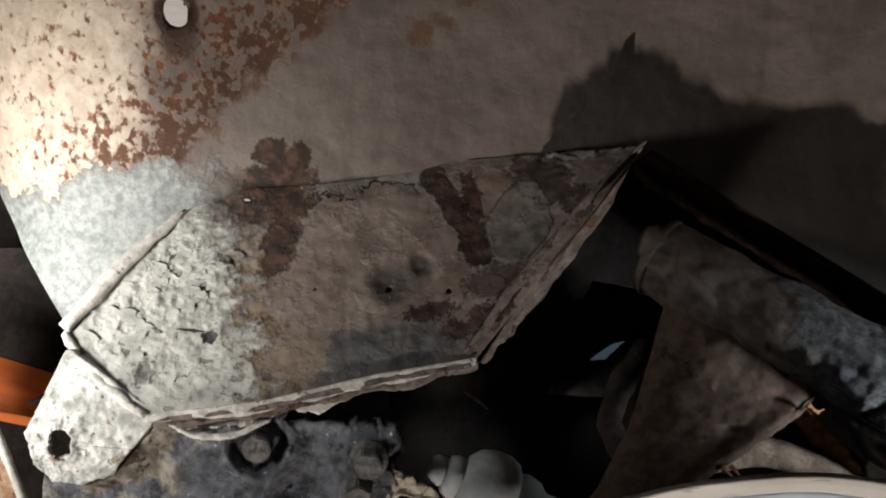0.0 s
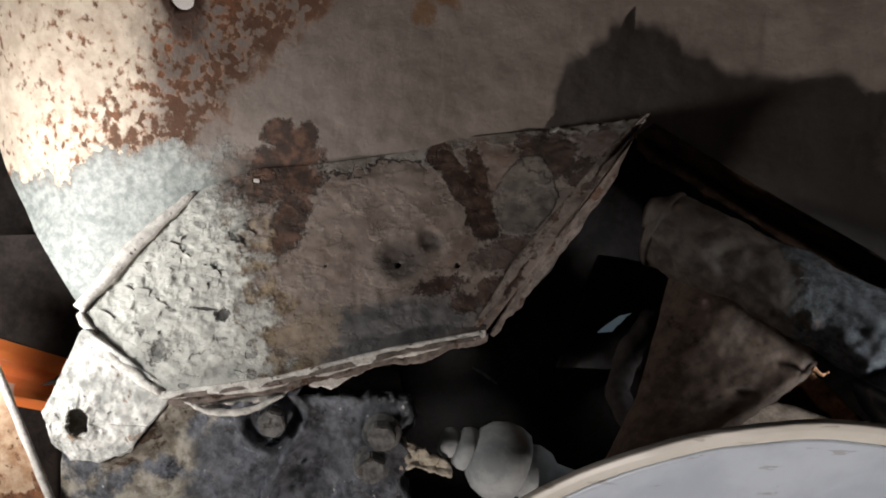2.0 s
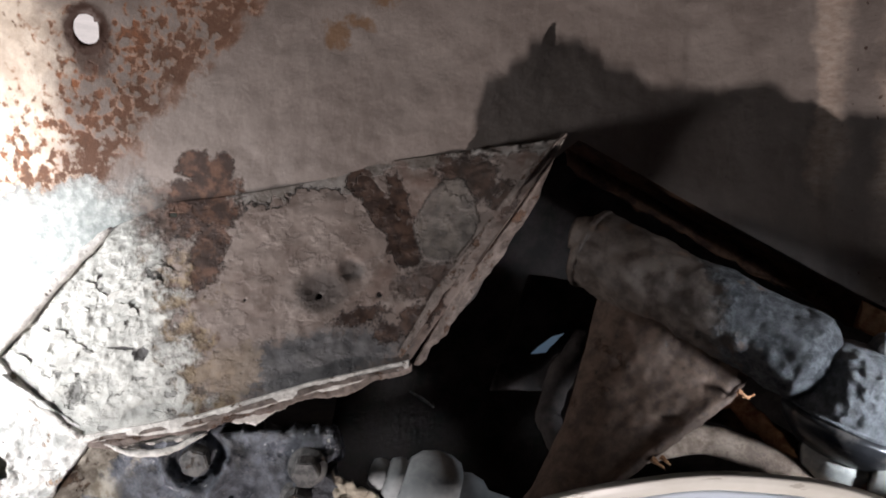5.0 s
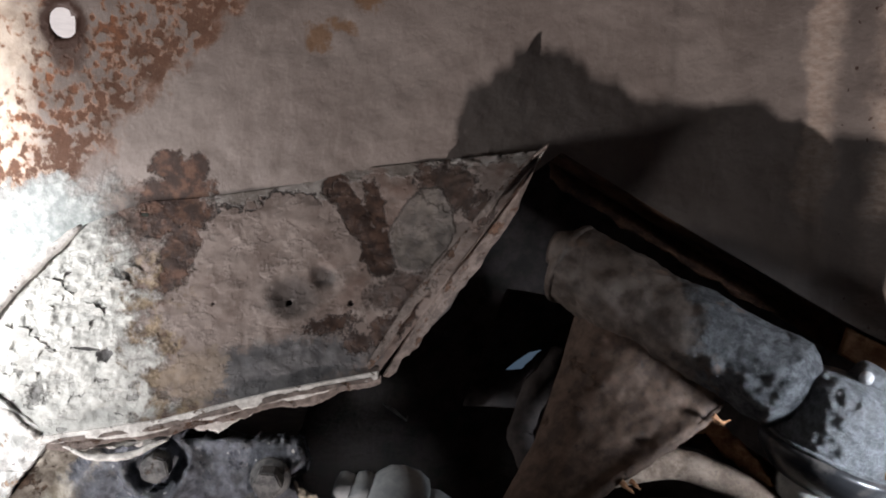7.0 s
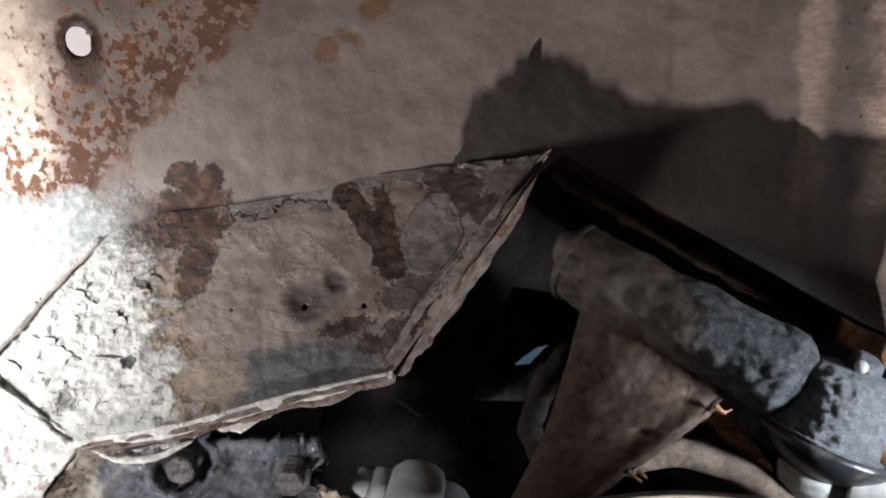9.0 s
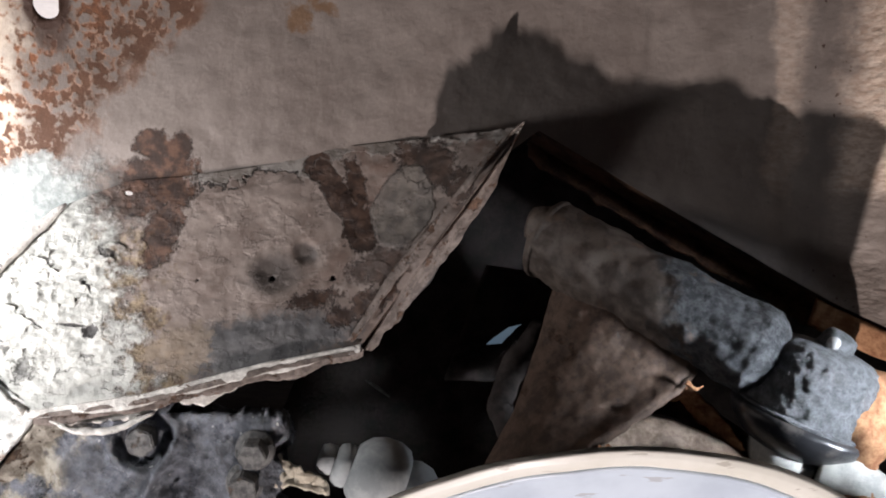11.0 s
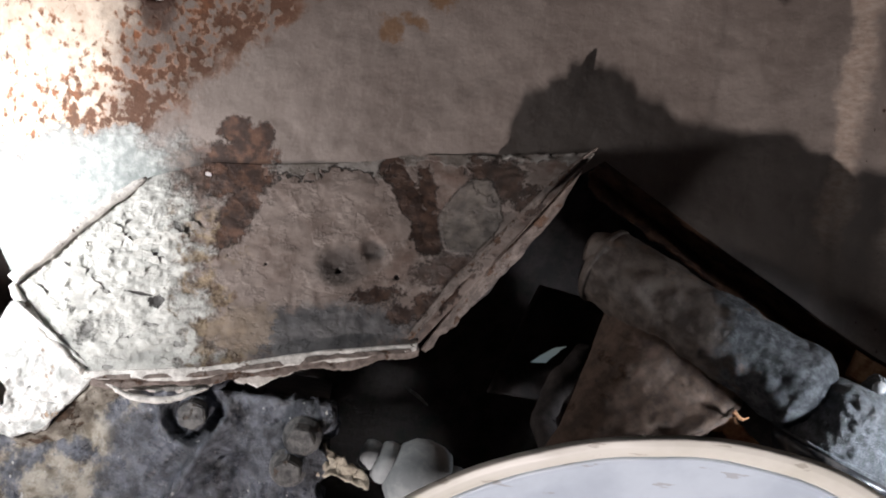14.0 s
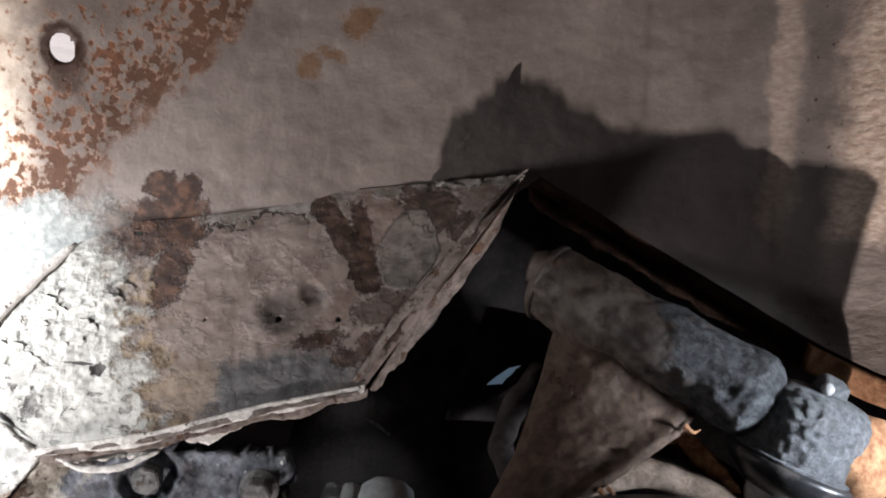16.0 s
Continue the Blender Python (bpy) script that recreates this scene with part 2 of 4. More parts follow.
    col = n.mix(specks, col, RUST_DARK)
    # right end painted paler: its sunlight and the crease highlight, put into the colour
    roughened = n.add(n.x, n.mul(n.add(n.noise(40), -0.5), 0.03))
    lit_end = n.top(n.mul(n.step(roughened, 0.402, 0.424), 0.92), n.mul(n.mul(n.step(roughened, 0.366, 0.374), n.step(roughened, 0.392, 0.380)), 0.30))
    lit_end = n.mul(lit_end, n.add(0.12, n.mul(n.step(n.add(n.z, n.mul(n.add(n.noise(60, 6, shift=3), -0.5), 0.05)), 0.068, 0.098), 0.88)))
    col = n.mix(lit_end, col, n.mix(n.step(n.noise(150, 6, 0.6, (1, 1, 2)), 0.38, 0.62), (0.56, 0.41, 0.31), (0.78, 0.64, 0.52)))
    wrinkle = n.mul(n.noise(75, 6, 0.6, (0.7, 0.7, 1.5), 5), n.mul(n.step(n.x, 0.405, 0.43), 1.2))
    h = n.add(n.add(n.mul(fine, 0.2), wrinkle), n.add(n.mul(pocks, -0.12), n.mul(n.add(low, n.mul(patch, -0.8)), 0.6)))
    h = n.add(h, n.mul(n.noise(90, 6), 0.35))
    return n.finish(col, n.mix(n.top(pocks, patch), (0.52,) * 3, (0.85,) * 3), h, 0.0024, 0.8, spec=0.35)


def face_paint():
    n = start("face_paint")
    big, mid, fine = n.noise(22, 6, 0.6), n.noise(60, 7, 0.58, shift=3), n.noise(320, 8, 0.7)
    col = n.mix(n.step(big, 0.36, 0.62), (0.138, 0.104, 0.087), (0.218, 0.177, 0.153))
    col = n.mix(n.mul(n.step(mid, 0.5, 0.68), 0.6), col, (0.275, 0.23, 0.20))
    flake = n.step(n.noise(58, 7, 0.62, (1, 1, 1.3), 41), 0.50, 0.60)
    col = n.mix(n.mul(flake, 0.14), col, (0.38, 0.325, 0.285))
    pit = n.step(n.noise(64, 7, 0.62, (1, 1, 1.4), 43), 0.59, 0.63)
    col = n.mix(n.mul(n.mul(pit, n.step(big, 0.5, 0.62)), 0.4), col, (0.085, 0.068, 0.058))
    # smooth grey lower field
    grey = n.blob(0.000, -0.045, 0.075, 0.020, 0.22, 0.35, 0.3)
    col = n.mix(n.mul(grey, 0.85), col, n.mix(n.step(mid, 0.4, 0.6), (0.0533, 0.0586, 0.0639), (0.117, 0.12, 0.123)))
    # strip of peeled paint under the weld
    rim = n.step(n.add(n.add(n.z, n.mul(n.x, -0.20)), n.mul(n.add(n.noise(42, 8), -0.5), 0.045)), 0.078, 0.080)
    rim = n.mul(rim, n.step(n.x, -0.062, -0.058))
    col = n.mix(rim, col, n.mix(n.step(mid, 0.40, 0.62), (0.133, 0.115, 0.0984), (0.266, 0.245, 0.223)))
    # dark torn border of the strip
    under = n.step(n.math("ABSOLUTE", n.add(n.add(n.add(n.z, n.mul(n.x, -0.20)), n.mul(n.add(n.noise(42, 8), -0.5), 0.045)), -0.0782)), 0.0016, 0.0005)
    under = n.mul(n.mul(under, n.step(n.x, -0.060, -0.052)), n.mul(n.step(n.x, 0.036, 0.030), n.step(n.noise(70, 3, shift=19), 0.40, 0.50)))
    col = n.mix(n.mul(under, 0.9), col, (0.022, 0.018, 0.015))
    # reddish bloom through the paint
    bloom = n.mul(n.step(n.noise(38, 5, 0.6, shift=27), 0.50, 0.66), n.step(n.add(n.x, n.mul(n.z, 0.3)), 0.02, 0.08))
    col = n.mix(n.mul(bloom, 0.6), col, (0.120, 0.072, 0.054))
    # brown streaks
    streak = n.top(n.blob(0.036, 0.086, 0.010, 0.012, 0.0, 0.25, 0.08), n.blob(0.050, 0.066, 0.0095, 0.026, 0.50, 0.25, 0.08), n.blob(0.068, 0.040, 0.013, 0.020, 0.35, 0.3, 0.08),
                   n.blob(0.066, 0.074, 0.007, 0.018, 0.35, 0.8, 0.15), n.mul(n.blob(0.088, 0.015, 0.024, 0.012, 0.3, 0.5, 0.2), 0.8))
    corner = n.mul(n.blob(0.122, 0.088, 0.030, 0.016, -0.55, 0.6, 0.12), 0.9)
    low = n.top(n.blob(0.038, -0.012, 0.017, 0.006, 0.2, 0.9, 0.15), n.blob(0.056, -0.022, 0.012, 0.008, -0.4, 0.9, 0.15), n.blob(0.079, -0.012, 0.020, 0.009, 0.7, 0.9, 0.2))
    brown = n.top(streak, corner, low)
    col = n.mix(brown, col, n.mix(n.step(n.noise(110, 6, shift=6), 0.4, 0.62), (0.0333, 0.0222, 0.0178), (0.074, 0.0459, 0.034)))
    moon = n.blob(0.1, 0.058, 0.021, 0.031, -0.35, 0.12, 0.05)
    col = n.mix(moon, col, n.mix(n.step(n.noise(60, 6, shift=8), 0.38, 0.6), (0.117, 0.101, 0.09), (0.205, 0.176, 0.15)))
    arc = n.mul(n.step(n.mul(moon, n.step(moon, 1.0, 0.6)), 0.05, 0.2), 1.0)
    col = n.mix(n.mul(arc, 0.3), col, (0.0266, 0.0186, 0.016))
    # darker spots: soft one at the drilled hole, the dent's shade painted in
    dark_spots = n.top(n.mul(n.blob(0.008, 0.006, 0.020, 0.014, 0.3, 0.25, 0.5), 0.75), n.mul(n.blob(0.030, 0.021, 0.010, 0.007, -0.3, 0.2, 0.4), 0.75))
    col = n.mix(dark_spots, col, (0.0373, 0.032, 0.0293))
    # flaking pale underseal on the outer end, ochre where it gives out
    edge = n.add(n.add(n.x, n.mul(n.z, 0.28)), n.mul(n.add(n.noise(42, 10, 0.7, shift=1), -0.5), 0.15))
    pale = n.step(edge, -0.084, -0.114)
    mott = n.noise(62, 8, 0.62, shift=2)
    seal = n.mix(n.step(mott, 0.36, 0.62), (0.33, 0.332, 0.305), (0.50, 0.50, 0.46))
    col = n.mix(pale, col, seal)
    ochre = n.mul(n.step(n.math("ABSOLUTE", n.add(edge, 0.088)), 0.030, 0.008), n.step(n.noise(60, 8, 0.65, shift=5), 0.44, 0.54))
    ochre = n.mul(ochre, n.step(n.z, 0.045, 0.02))
    col = n.mix(n.mul(ochre, 0.9), col, n.mix(n.step(n.noise(90, 6, shift=11), 0.42, 0.58), (0.0799, 0.0453, 0.0266), OCHRE))
    flesh = n.mul(n.blob(-0.055, -0.052, 0.024, 0.018, 0.4, 0.4, 0.15), 0.8)
    col = n.mix(flesh, col, (0.223, 0.176, 0.133))
    # brown patch round the small hole
    patch = n.top(n.blob(-0.083, 0.066, 0.027, 0.024, 0.1, 0.42, 0.15, 52), n.blob(-0.076, 0.034, 0.013, 0.028, -0.1, 0.45, 0.15, 52), n.mul(n.blob(-0.110, 0.056, 0.022, 0.016, 0, 0.3, 0.4, 45), 0.7))
    col = n.mix(n.mul(patch, 0.92), col, n.mix(n.step(n.noise(95, 5), 0.40, 0.64), (0.026, 0.014, 0.010), (0.105, 0.054, 0.034)))
    # chips and cracks in the thick coating
    crack = n.mul(n.step(n.cells(44, 3), 0.022, 0.006), n.step(n.noise(28, 4, shift=13), 0.58, 0.66))
    chip = n.step(n.noise(70, 5, 0.55, (0.8, 1, 1.2), 17), 0.645, 0.665)
    chips = n.mul(n.top(crack, chip), n.step(n.x, -0.02, -0.09))
    gouge = n.top(n.blob(-0.120, -0.041, 0.0065, 0.004, 0.5, 0.7, 0.1), n.blob(-0.134, -0.037, 0.010, 0.0011, -0.05, 0.6, 0.3), n.mul(n.blob(-0.163, -0.068, 0.006, 0.006, 0.3, 0.9, 0.3), 0.7), n.mul(n.blob(-0.117, 0.016, 0.007, 0.0022, -0.7, 0.8, 0.2), 0.8))
    dark = n.top(n.mul(chips, 0.55), gouge)
    col = n.mix(dark, col, (0.0453, 0.0426, 0.04))
    h = n.add(n.add(n.mul(fine, 0.10), n.mul(mid, 0.5)), n.add(n.mul(flake, 0.15), n.add(n.mul(pit, -0.15), n.mul(under, -1.2))))
    h = n.add(h, n.mul(pale, n.add(0.6, n.mul(mott, 0.9))))
    h = n.add(h, n.mul(dark, -1.1))
    h = n.add(h, n.add(n.mul(n.top(brown, patch), -0.9), n.add(n.mul(rim, 0.8), n.mul(moon, 0.7))))
    return n.finish(col, n.mix(brown, (0.6,) * 3, (0.45,) * 3), h, 0.0021, 0.9, spec=0.35)


def coated(name, light, dark_, rust, share=0.5, scale=90, rough_=0.7, depth=0.0015, spec=0.3):
    """Old thick coating over rust: light and dark mottle, rust where it has gone."""
    n = start(name)
    mott, gone, fine = n.noise(scale, 10, 0.7), n.noise(scale * 0.5, 8, 0.66, shift=5), n.noise(scale * 4, 6, 0.7, shift=2)
    col = n.mix(n.step(mott, 0.36, 0.64), dark_, light)
    off = n.step(gone, 0.62 - 0.16 * share, 0.66 - 0.16 * share)
    col = n.mix(off, col, n.mix(n.step(fine, 0.4, 0.6), tuple(0.45 * c for c in rust), rust))
    pit = n.step(n.noise(scale * 1.6, 6, 0.6, shift=8), 0.66, 0.70)
    col = n.mix(n.mul(pit, 0.7), col, (0.05, 0.045, 0.04))
    h = n.add(n.add(mott, n.mul(fine, 0.4)), n.add(n.mul(off, -0.6), n.mul(pit, -0.8)))
    return n.finish(col, rough_, h, depth, 0.9, spec=spec)


def grime():
    n = start("oily_grime")
    a, b, c = n.noise(70, 10, 0.72), n.noise(260, 8, 0.7, shift=3), n.noise(26, 6, 0.6, shift=6)
    col = n.mix(n.step(a, 0.38, 0.66), (0.026, 0.030, 0.038), (0.175, 0.190, 0.225))
    # pale specks here and below: glints of the wet gloss, put into the colour
    col = n.mix(n.mul(n.step(b, 0.62, 0.70), 0.7), col, (0.28, 0.28, 0.29))
    mud = n.mul(n.step(n.add(n.x, n.mul(n.add(c, -0.5), 0.10)), -0.115, -0.145), n.step(n.noise(48, 8, 0.66, shift=9), 0.42, 0.54))
    col = n.mix(mud, col, n.mix(n.step(a, 0.4, 0.6), (0.20, 0.17, 0.12), (0.46, 0.43, 0.36)))
    glint = n.step(n.noise(150, 2, 0.4, shift=15), 0.735, 0.75)
    col = n.mix(glint, col, (0.6, 0.6, 0.58))
    h = n.add(n.mul(a, 1.2), n.mul(b, 0.6))
    return n.finish(col, n.mix(n.step(c, 0.4, 0.6), (0.24,) * 3, (0.5,) * 3), h, 0.0045, 1.0, spec=0.8)


def rod_steel():
    n = start("dusty_steel")
    a, b = n.noise(60, 10, 0.7), n.noise(240, 8, 0.7, shift=3)
    col = n.mix(n.step(a, 0.38, 0.62), (0.064, 0.047, 0.037), (0.138, 0.108, 0.088))
    # grey grease cake towards the joint
    cake = n.step(n.add(n.x, n.mul(n.add(n.noise(45, 8, 0.66, shift=5), -0.5), 0.10)), 0.270, 0.292)
    col = n.mix(cake, col, n.mix(n.step(n.noise(130, 10, 0.75, shift=8), 0.40, 0.62), (0.034, 0.036, 0.039), (0.135, 0.14, 0.147)))
    warm = n.mul(n.step(n.noise(34, 6, 0.6, shift=12), 0.60, 0.68), 0.6)
    col = n.mix(warm, col, (0.192, 0.12, 0.08))
    h = n.add(n.mul(b, 0.35), n.mul(cake, n.mul(n.noise(90, 10, 0.72, shift=9), 3.2)))
    return n.finish(col, 0.58, h, 0.0034, 0.9, spec=0.4)


def joint_steel():
    n = start("greasy_casting")
    a, b = n.noise(170, 12, 0.75), n.noise(420, 8, 0.7, shift=3)
    col = n.mix(n.step(a, 0.38, 0.64), (0.10, 0.104, 0.108), (0.225, 0.235, 0.245))
    col = n.mix(n.mul(n.step(b, 0.60, 0.70), 0.4), col, (0.36, 0.37, 0.38))
    col = n.mix(n.mul(n.step(n.noise(40, 6, shift=4), 0.58, 0.68), 0.5), col, (0.19, 0.155, 0.13))
    h = n.add(n.mul(a, 1.6), n.mul(b, 0.6))
    return n.finish(col, 0.5, h, 0.004, 1.0, spec=0.5)


def rubber():
    n = start("black_rubber")
    a = n.noise(120, 8, 0.7)
    dust = n.mul(n.step(n.noise(60, 8, 0.65, shift=3), 0.50, 0.66), 0.5)
    col = n.mix(dust, n.mix(a, (0.012, 0.012, 0.014), (0.035, 0.035, 0.037)), (0.17, 0.15, 0.135))
    return n.finish(col, 0.33, a, 0.0006, 0.6, spec=0.5)


def boot_rubber():
    n = start("dusty_grey_rubber")
    a, b = n.noise(60, 8, 0.65), n.noise(300, 6, 0.7, shift=2)
    col = n.mix(n.step(a, 0.35, 0.65), (0.26, 0.28, 0.285), (0.40, 0.42, 0.42))
    col = n.mix(n.mul(n.step(b, 0.60, 0.70), 0.3), col, (0.55, 0.55, 0.52))
    return n.finish(col, 0.62, n.add(a, n.mul(b, 0.3)), 0.0005, 0.6, spec=0.35)


def plastic(name, light, dark_, scratch):
    """Old sun-bleached plastic with scuffs."""
    n = start(name)
    a, b = n.noise(24, 6, 0.6), n.noise(110, 8, 0.7, shift=3)
    col = n.mix(n.step(a, 0.35, 0.68), dark_, light)
    s = n.top(n.step(n.noise(75, 5, 0.55, (0.5, 1, 2.4), 6), 0.645, 0.67), n.mul(n.step(b, 0.66, 0.70), 0.6))
    col = n.mix(n.mul(s, 0.55), col, scratch)
    return n.finish(col, 0.42, n.add(n.mul(b, 0.3), n.mul(s, -0.5)), 0.0005, 0.6, spec=0.45)


def plain(name, a_, b_, scale=60, rough_=0.85, depth=0.002, spec=0.2):
    n = start(name)
    a, b = n.noise(scale, 10, 0.7), n.noise(scale * 5, 6, 0.7, shift=2)
    col = n.mix(n.step(n.add(a, n.mul(n.add(b, -0.5), 0.3)), 0.35, 0.65), a_, b_)
    return n.finish(col, rough_, n.add(a, n.mul(b, 0.4)), depth, 0.8, spec=spec)


panel_mat, face_mat = panel_paint(), face_paint()
edge_mat = coated("flaking_edge", (0.74, 0.72, 0.67), (0.44, 0.42, 0.385), (0.22, 0.17, 0.13), 0.0, 150)
lip_mat = coated("weathered_lip", (0.225, 0.186, 0.162), (0.105, 0.085, 0.073), (0.15, 0.09, 0.06), 0.35, 130)
bracket_mat = coated("bracket_coating", (0.76, 0.75, 0.71), (0.34, 0.35, 0.33), (0.50, 0.36, 0.25), 0.12, 85, depth=0.0022)
fold_mat = coated("bracket_fold", (0.40, 0.37, 0.31), (0.16, 0.14, 0.11), (0.13, 0.085, 0.055), 0.7, 85)
rust_mat = plain("brown_rust", (0.05, 0.028, 0.02), (0.15, 0.08, 0.05))
# rust of the sunlit parts: some of their warm light is in the colour
lit_orange_rust_mat = plain("lit_orange_rust", (0.22, 0.10, 0.05), (0.46, 0.25, 0.13), 90)
grime_mat, rod_mat, joint_mat, rubber_mat, boot_mat = grime(), rod_steel(), joint_steel(), rubber(), boot_rubber()
arm_mat = coated("dusty_arm", (0.112, 0.073, 0.052), (0.05, 0.032, 0.023), (0.09, 0.05, 0.03), 0.25, 80)
bolt_mat = coated("bolt_steel", (0.19, 0.185, 0.175), (0.07, 0.07, 0.07), (0.13, 0.10, 0.08), 0.2, 160, 0.5)
# near-black: the deep shade of the gaps is put into this colour
dark_mat = plain("shade_dark", (0.017, 0.0135, 0.0125), (0.044, 0.035, 0.031), 40)
white_mat = plastic("milky_plastic", (0.62, 0.70, 0.79), (0.50, 0.57, 0.66), (0.34, 0.33, 0.33))
rim_mat = plastic("cream_plastic", (0.80, 0.78, 0.71), (0.70, 0.68, 0.60), (0.40, 0.36, 0.30))
orange_mat = plain("orange_paint", (0.86, 0.20, 0.045), (0.92, 0.27, 0.07), 18, 0.3, 0.0006, 0.5)
print_mat = plain("faded_print", (0.75, 0.45, 0.36), (0.82, 0.56, 0.46), 60, 0.4, 0.0003, 0.4)
bar_mat = coated("rusty_bar_steel", (0.52, 0.38, 0.26), (0.30, 0.17, 0.09), (0.24, 0.10, 0.045), 0.5, 60)
pale_mat = plain("pale_nut", (0.40, 0.40, 0.37), (0.62, 0.61, 0.56), 60, 0.6, 0.0008)
flake_mat = plain("peeled_flake", (0.50, 0.44, 0.34), (0.72, 0.66, 0.54), 80, 0.8)
pipe_mat = plain("dusty_pipe", (0.16, 0.115, 0.085), (0.36, 0.28, 0.22), 70, 0.8)
nipple_mat = plain("bright_steel", (0.30, 0.29, 0.28), (0.48, 0.47, 0.46), 150, 0.3, 0.0004, 0.6)
ground_mat = plain("concrete", (0.74, 0.73, 0.70), (0.88, 0.86, 0.83), 5, 0.9, 0.01)

# ---- setting ----
g = part("ground", grid(lambda u, v: Vector(((u - 0.5) * 80, (v - 0.5) * 80, 0.60)), 30, 30), ground_mat)
tagged(g, "pale dry concrete yard under the vehicle", "ground", kind="structure")

# ---- inner panel ----
PANEL_Y = [(-0.40, 0.80), (-0.36, 0.71), (-0.31, 0.650), (-0.27, 0.622), (-0.23, 0.607), (-0.17, 0.598), (0.0, 0.592), (0.2, 0.588),
           (0.3, 0.574), (0.36, 0.558), (0.414, 0.540), (0.45, 0.510), (0.50, 0.468), (0.58, 0.40)]
PANEL_LEAN = [(-0.4, 0.30), (-0.20, 0.25), (-0.10, 0.02), (0.34, 0.0), (0.40, 0.12), (0.46, 0.45), (0.6, 0.45)]
PANEL_LOW = [(-0.40, 0.30), (-0.36, 0.18), (-0.311, 0.06), (-0.279, 0.007), (-0.235, -0.050), (-0.16, -0.03), (0.1, 0.06), (0.165, 0.09),
             (0.203, 0.121), (0.42, 0.0), (0.45, -0.015), (0.58, -0.06)]


def panel_at(x, z, roughened=True):
    y = smooth_at(PANEL_Y, x, 0.009 if x > 0.37 else 0.018) - smooth_at(PANEL_LEAN, x, 0.02) * max(-0.03, min(0.25, z - 0.06))
    p = Vector((x, y, z))
    if roughened:
        p.y += rough(p, 0.10, 0.0025) + rough(p, 0.014, 0.0005, 3)
        p.y += 0.0018 * math.exp(-((x - 0.385) / 0.009) ** 2)
    return p


def panel_fn(u, v):
    x = -0.40 + 0.96 * u
    low = curve_at(PANEL_LOW, x)
    return panel_at(x, low + (0.56 - low) * v ** 1.5)


panel = thing("inner_panel", "beige inner wing panel with rust pocks and a hole", "body panel")
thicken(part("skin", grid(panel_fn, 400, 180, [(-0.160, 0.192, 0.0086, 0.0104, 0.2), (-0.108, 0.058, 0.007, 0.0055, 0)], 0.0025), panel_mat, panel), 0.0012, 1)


def flange_line(u, back, drop):
    x = 0.203 + 0.36 * u
    p = panel_at(x, curve_at(PANEL_LOW, x), False)
    return p + Vector((0, back, -drop))


part("lower_flange", grid(lambda u, v: flange_line(u, 0.002 + 0.05 * v, 0.006 * v) + Vector((0, 0, rough((u, v, 0), 0.3, 0.003))), 80, 10), rust_mat, panel, "dark rusty folded flange")
thicken(part("flange_lip", grid(lambda u, v: flange_line(u, 0.045 - 0.004 * v, 0.004 + 0.016 * v) + Vector((0, 0, rough((u * 0.4, v * 0.02, 0), 0.012, 0.004))), 120, 6), rust_mat, panel, "ragged rusty lip"), 0.0015)
thicken(part("end_strip", grid(lambda u, v: flange_line(0.58 + 0.42 * u, 0.004 + 0.01 * v, 0.002 + 0.020 * v), 40, 6), lit_orange_rust_mat, panel, "rusty end strip, sunlit orange"), 0.003)

# ---- box section ----
EYE = Vector((0.03, -0.06, 0.055))


def back_to(p, y):
    """The same sight line, met at depth y."""
    p = Vector(p)
    return EYE + (p - EYE) * ((y - EYE.y) / (p.y - EYE.y))


box = thing("box_section", "flaking grey chassis box welded to the panel", "chassis box")
TOP_AT = [(0.0, -0.147, 0.0008, 0.050), (0.13, -0.103, 0.0008, 0.069), (0.27, -0.062, 0.0008, 0.074), (0.45, 0.001, 0.0008, 0.086), (0.60, 0.043, 0.0008, 0.100), (0.75, 0.088, 0.0008, 0.107),
          (0.86, 0.117, 0.0008, 0.111), (0.93, 0.145, 0.019, 0.114), (1.0, 0.181, 0.046, 0.117)]


def top_at(u):
    """The upper edge of the face: it lies on the panel, then springs clear of it towards the torn tip."""
    x, gap, z = (curve_at([(row[0], row[i]) for row in TOP_AT], u) for i in (1, 2, 3))
    return (x, panel_at(x, z, False).y - gap, z)


TOP = [top_at(i / 80) for i in range(81)]
LOW = [tuple(back_to(p, y)) for p, y in (((-0.219, 0.558, -0.042), 0.572), ((-0.188, 0.545, -0.072), 0.562), ((-0.153, 0.538, -0.094), 0.554),
                                         ((-0.072, 0.536, -0.079), 0.552), ((0.006, 0.536, -0.056), 0.552), ((0.072, 0.539, -0.042), 0.553))]


def plates(p, size, seed):
    """Flat plateaus with steep borders, as thick coating flakes."""
    f = noise.fractal(Vector(p) / size + Vector((seed, 0, seed)), 1.0, 2.0, 3)
    return max(-1.0, min(1.0, f * 5.0))


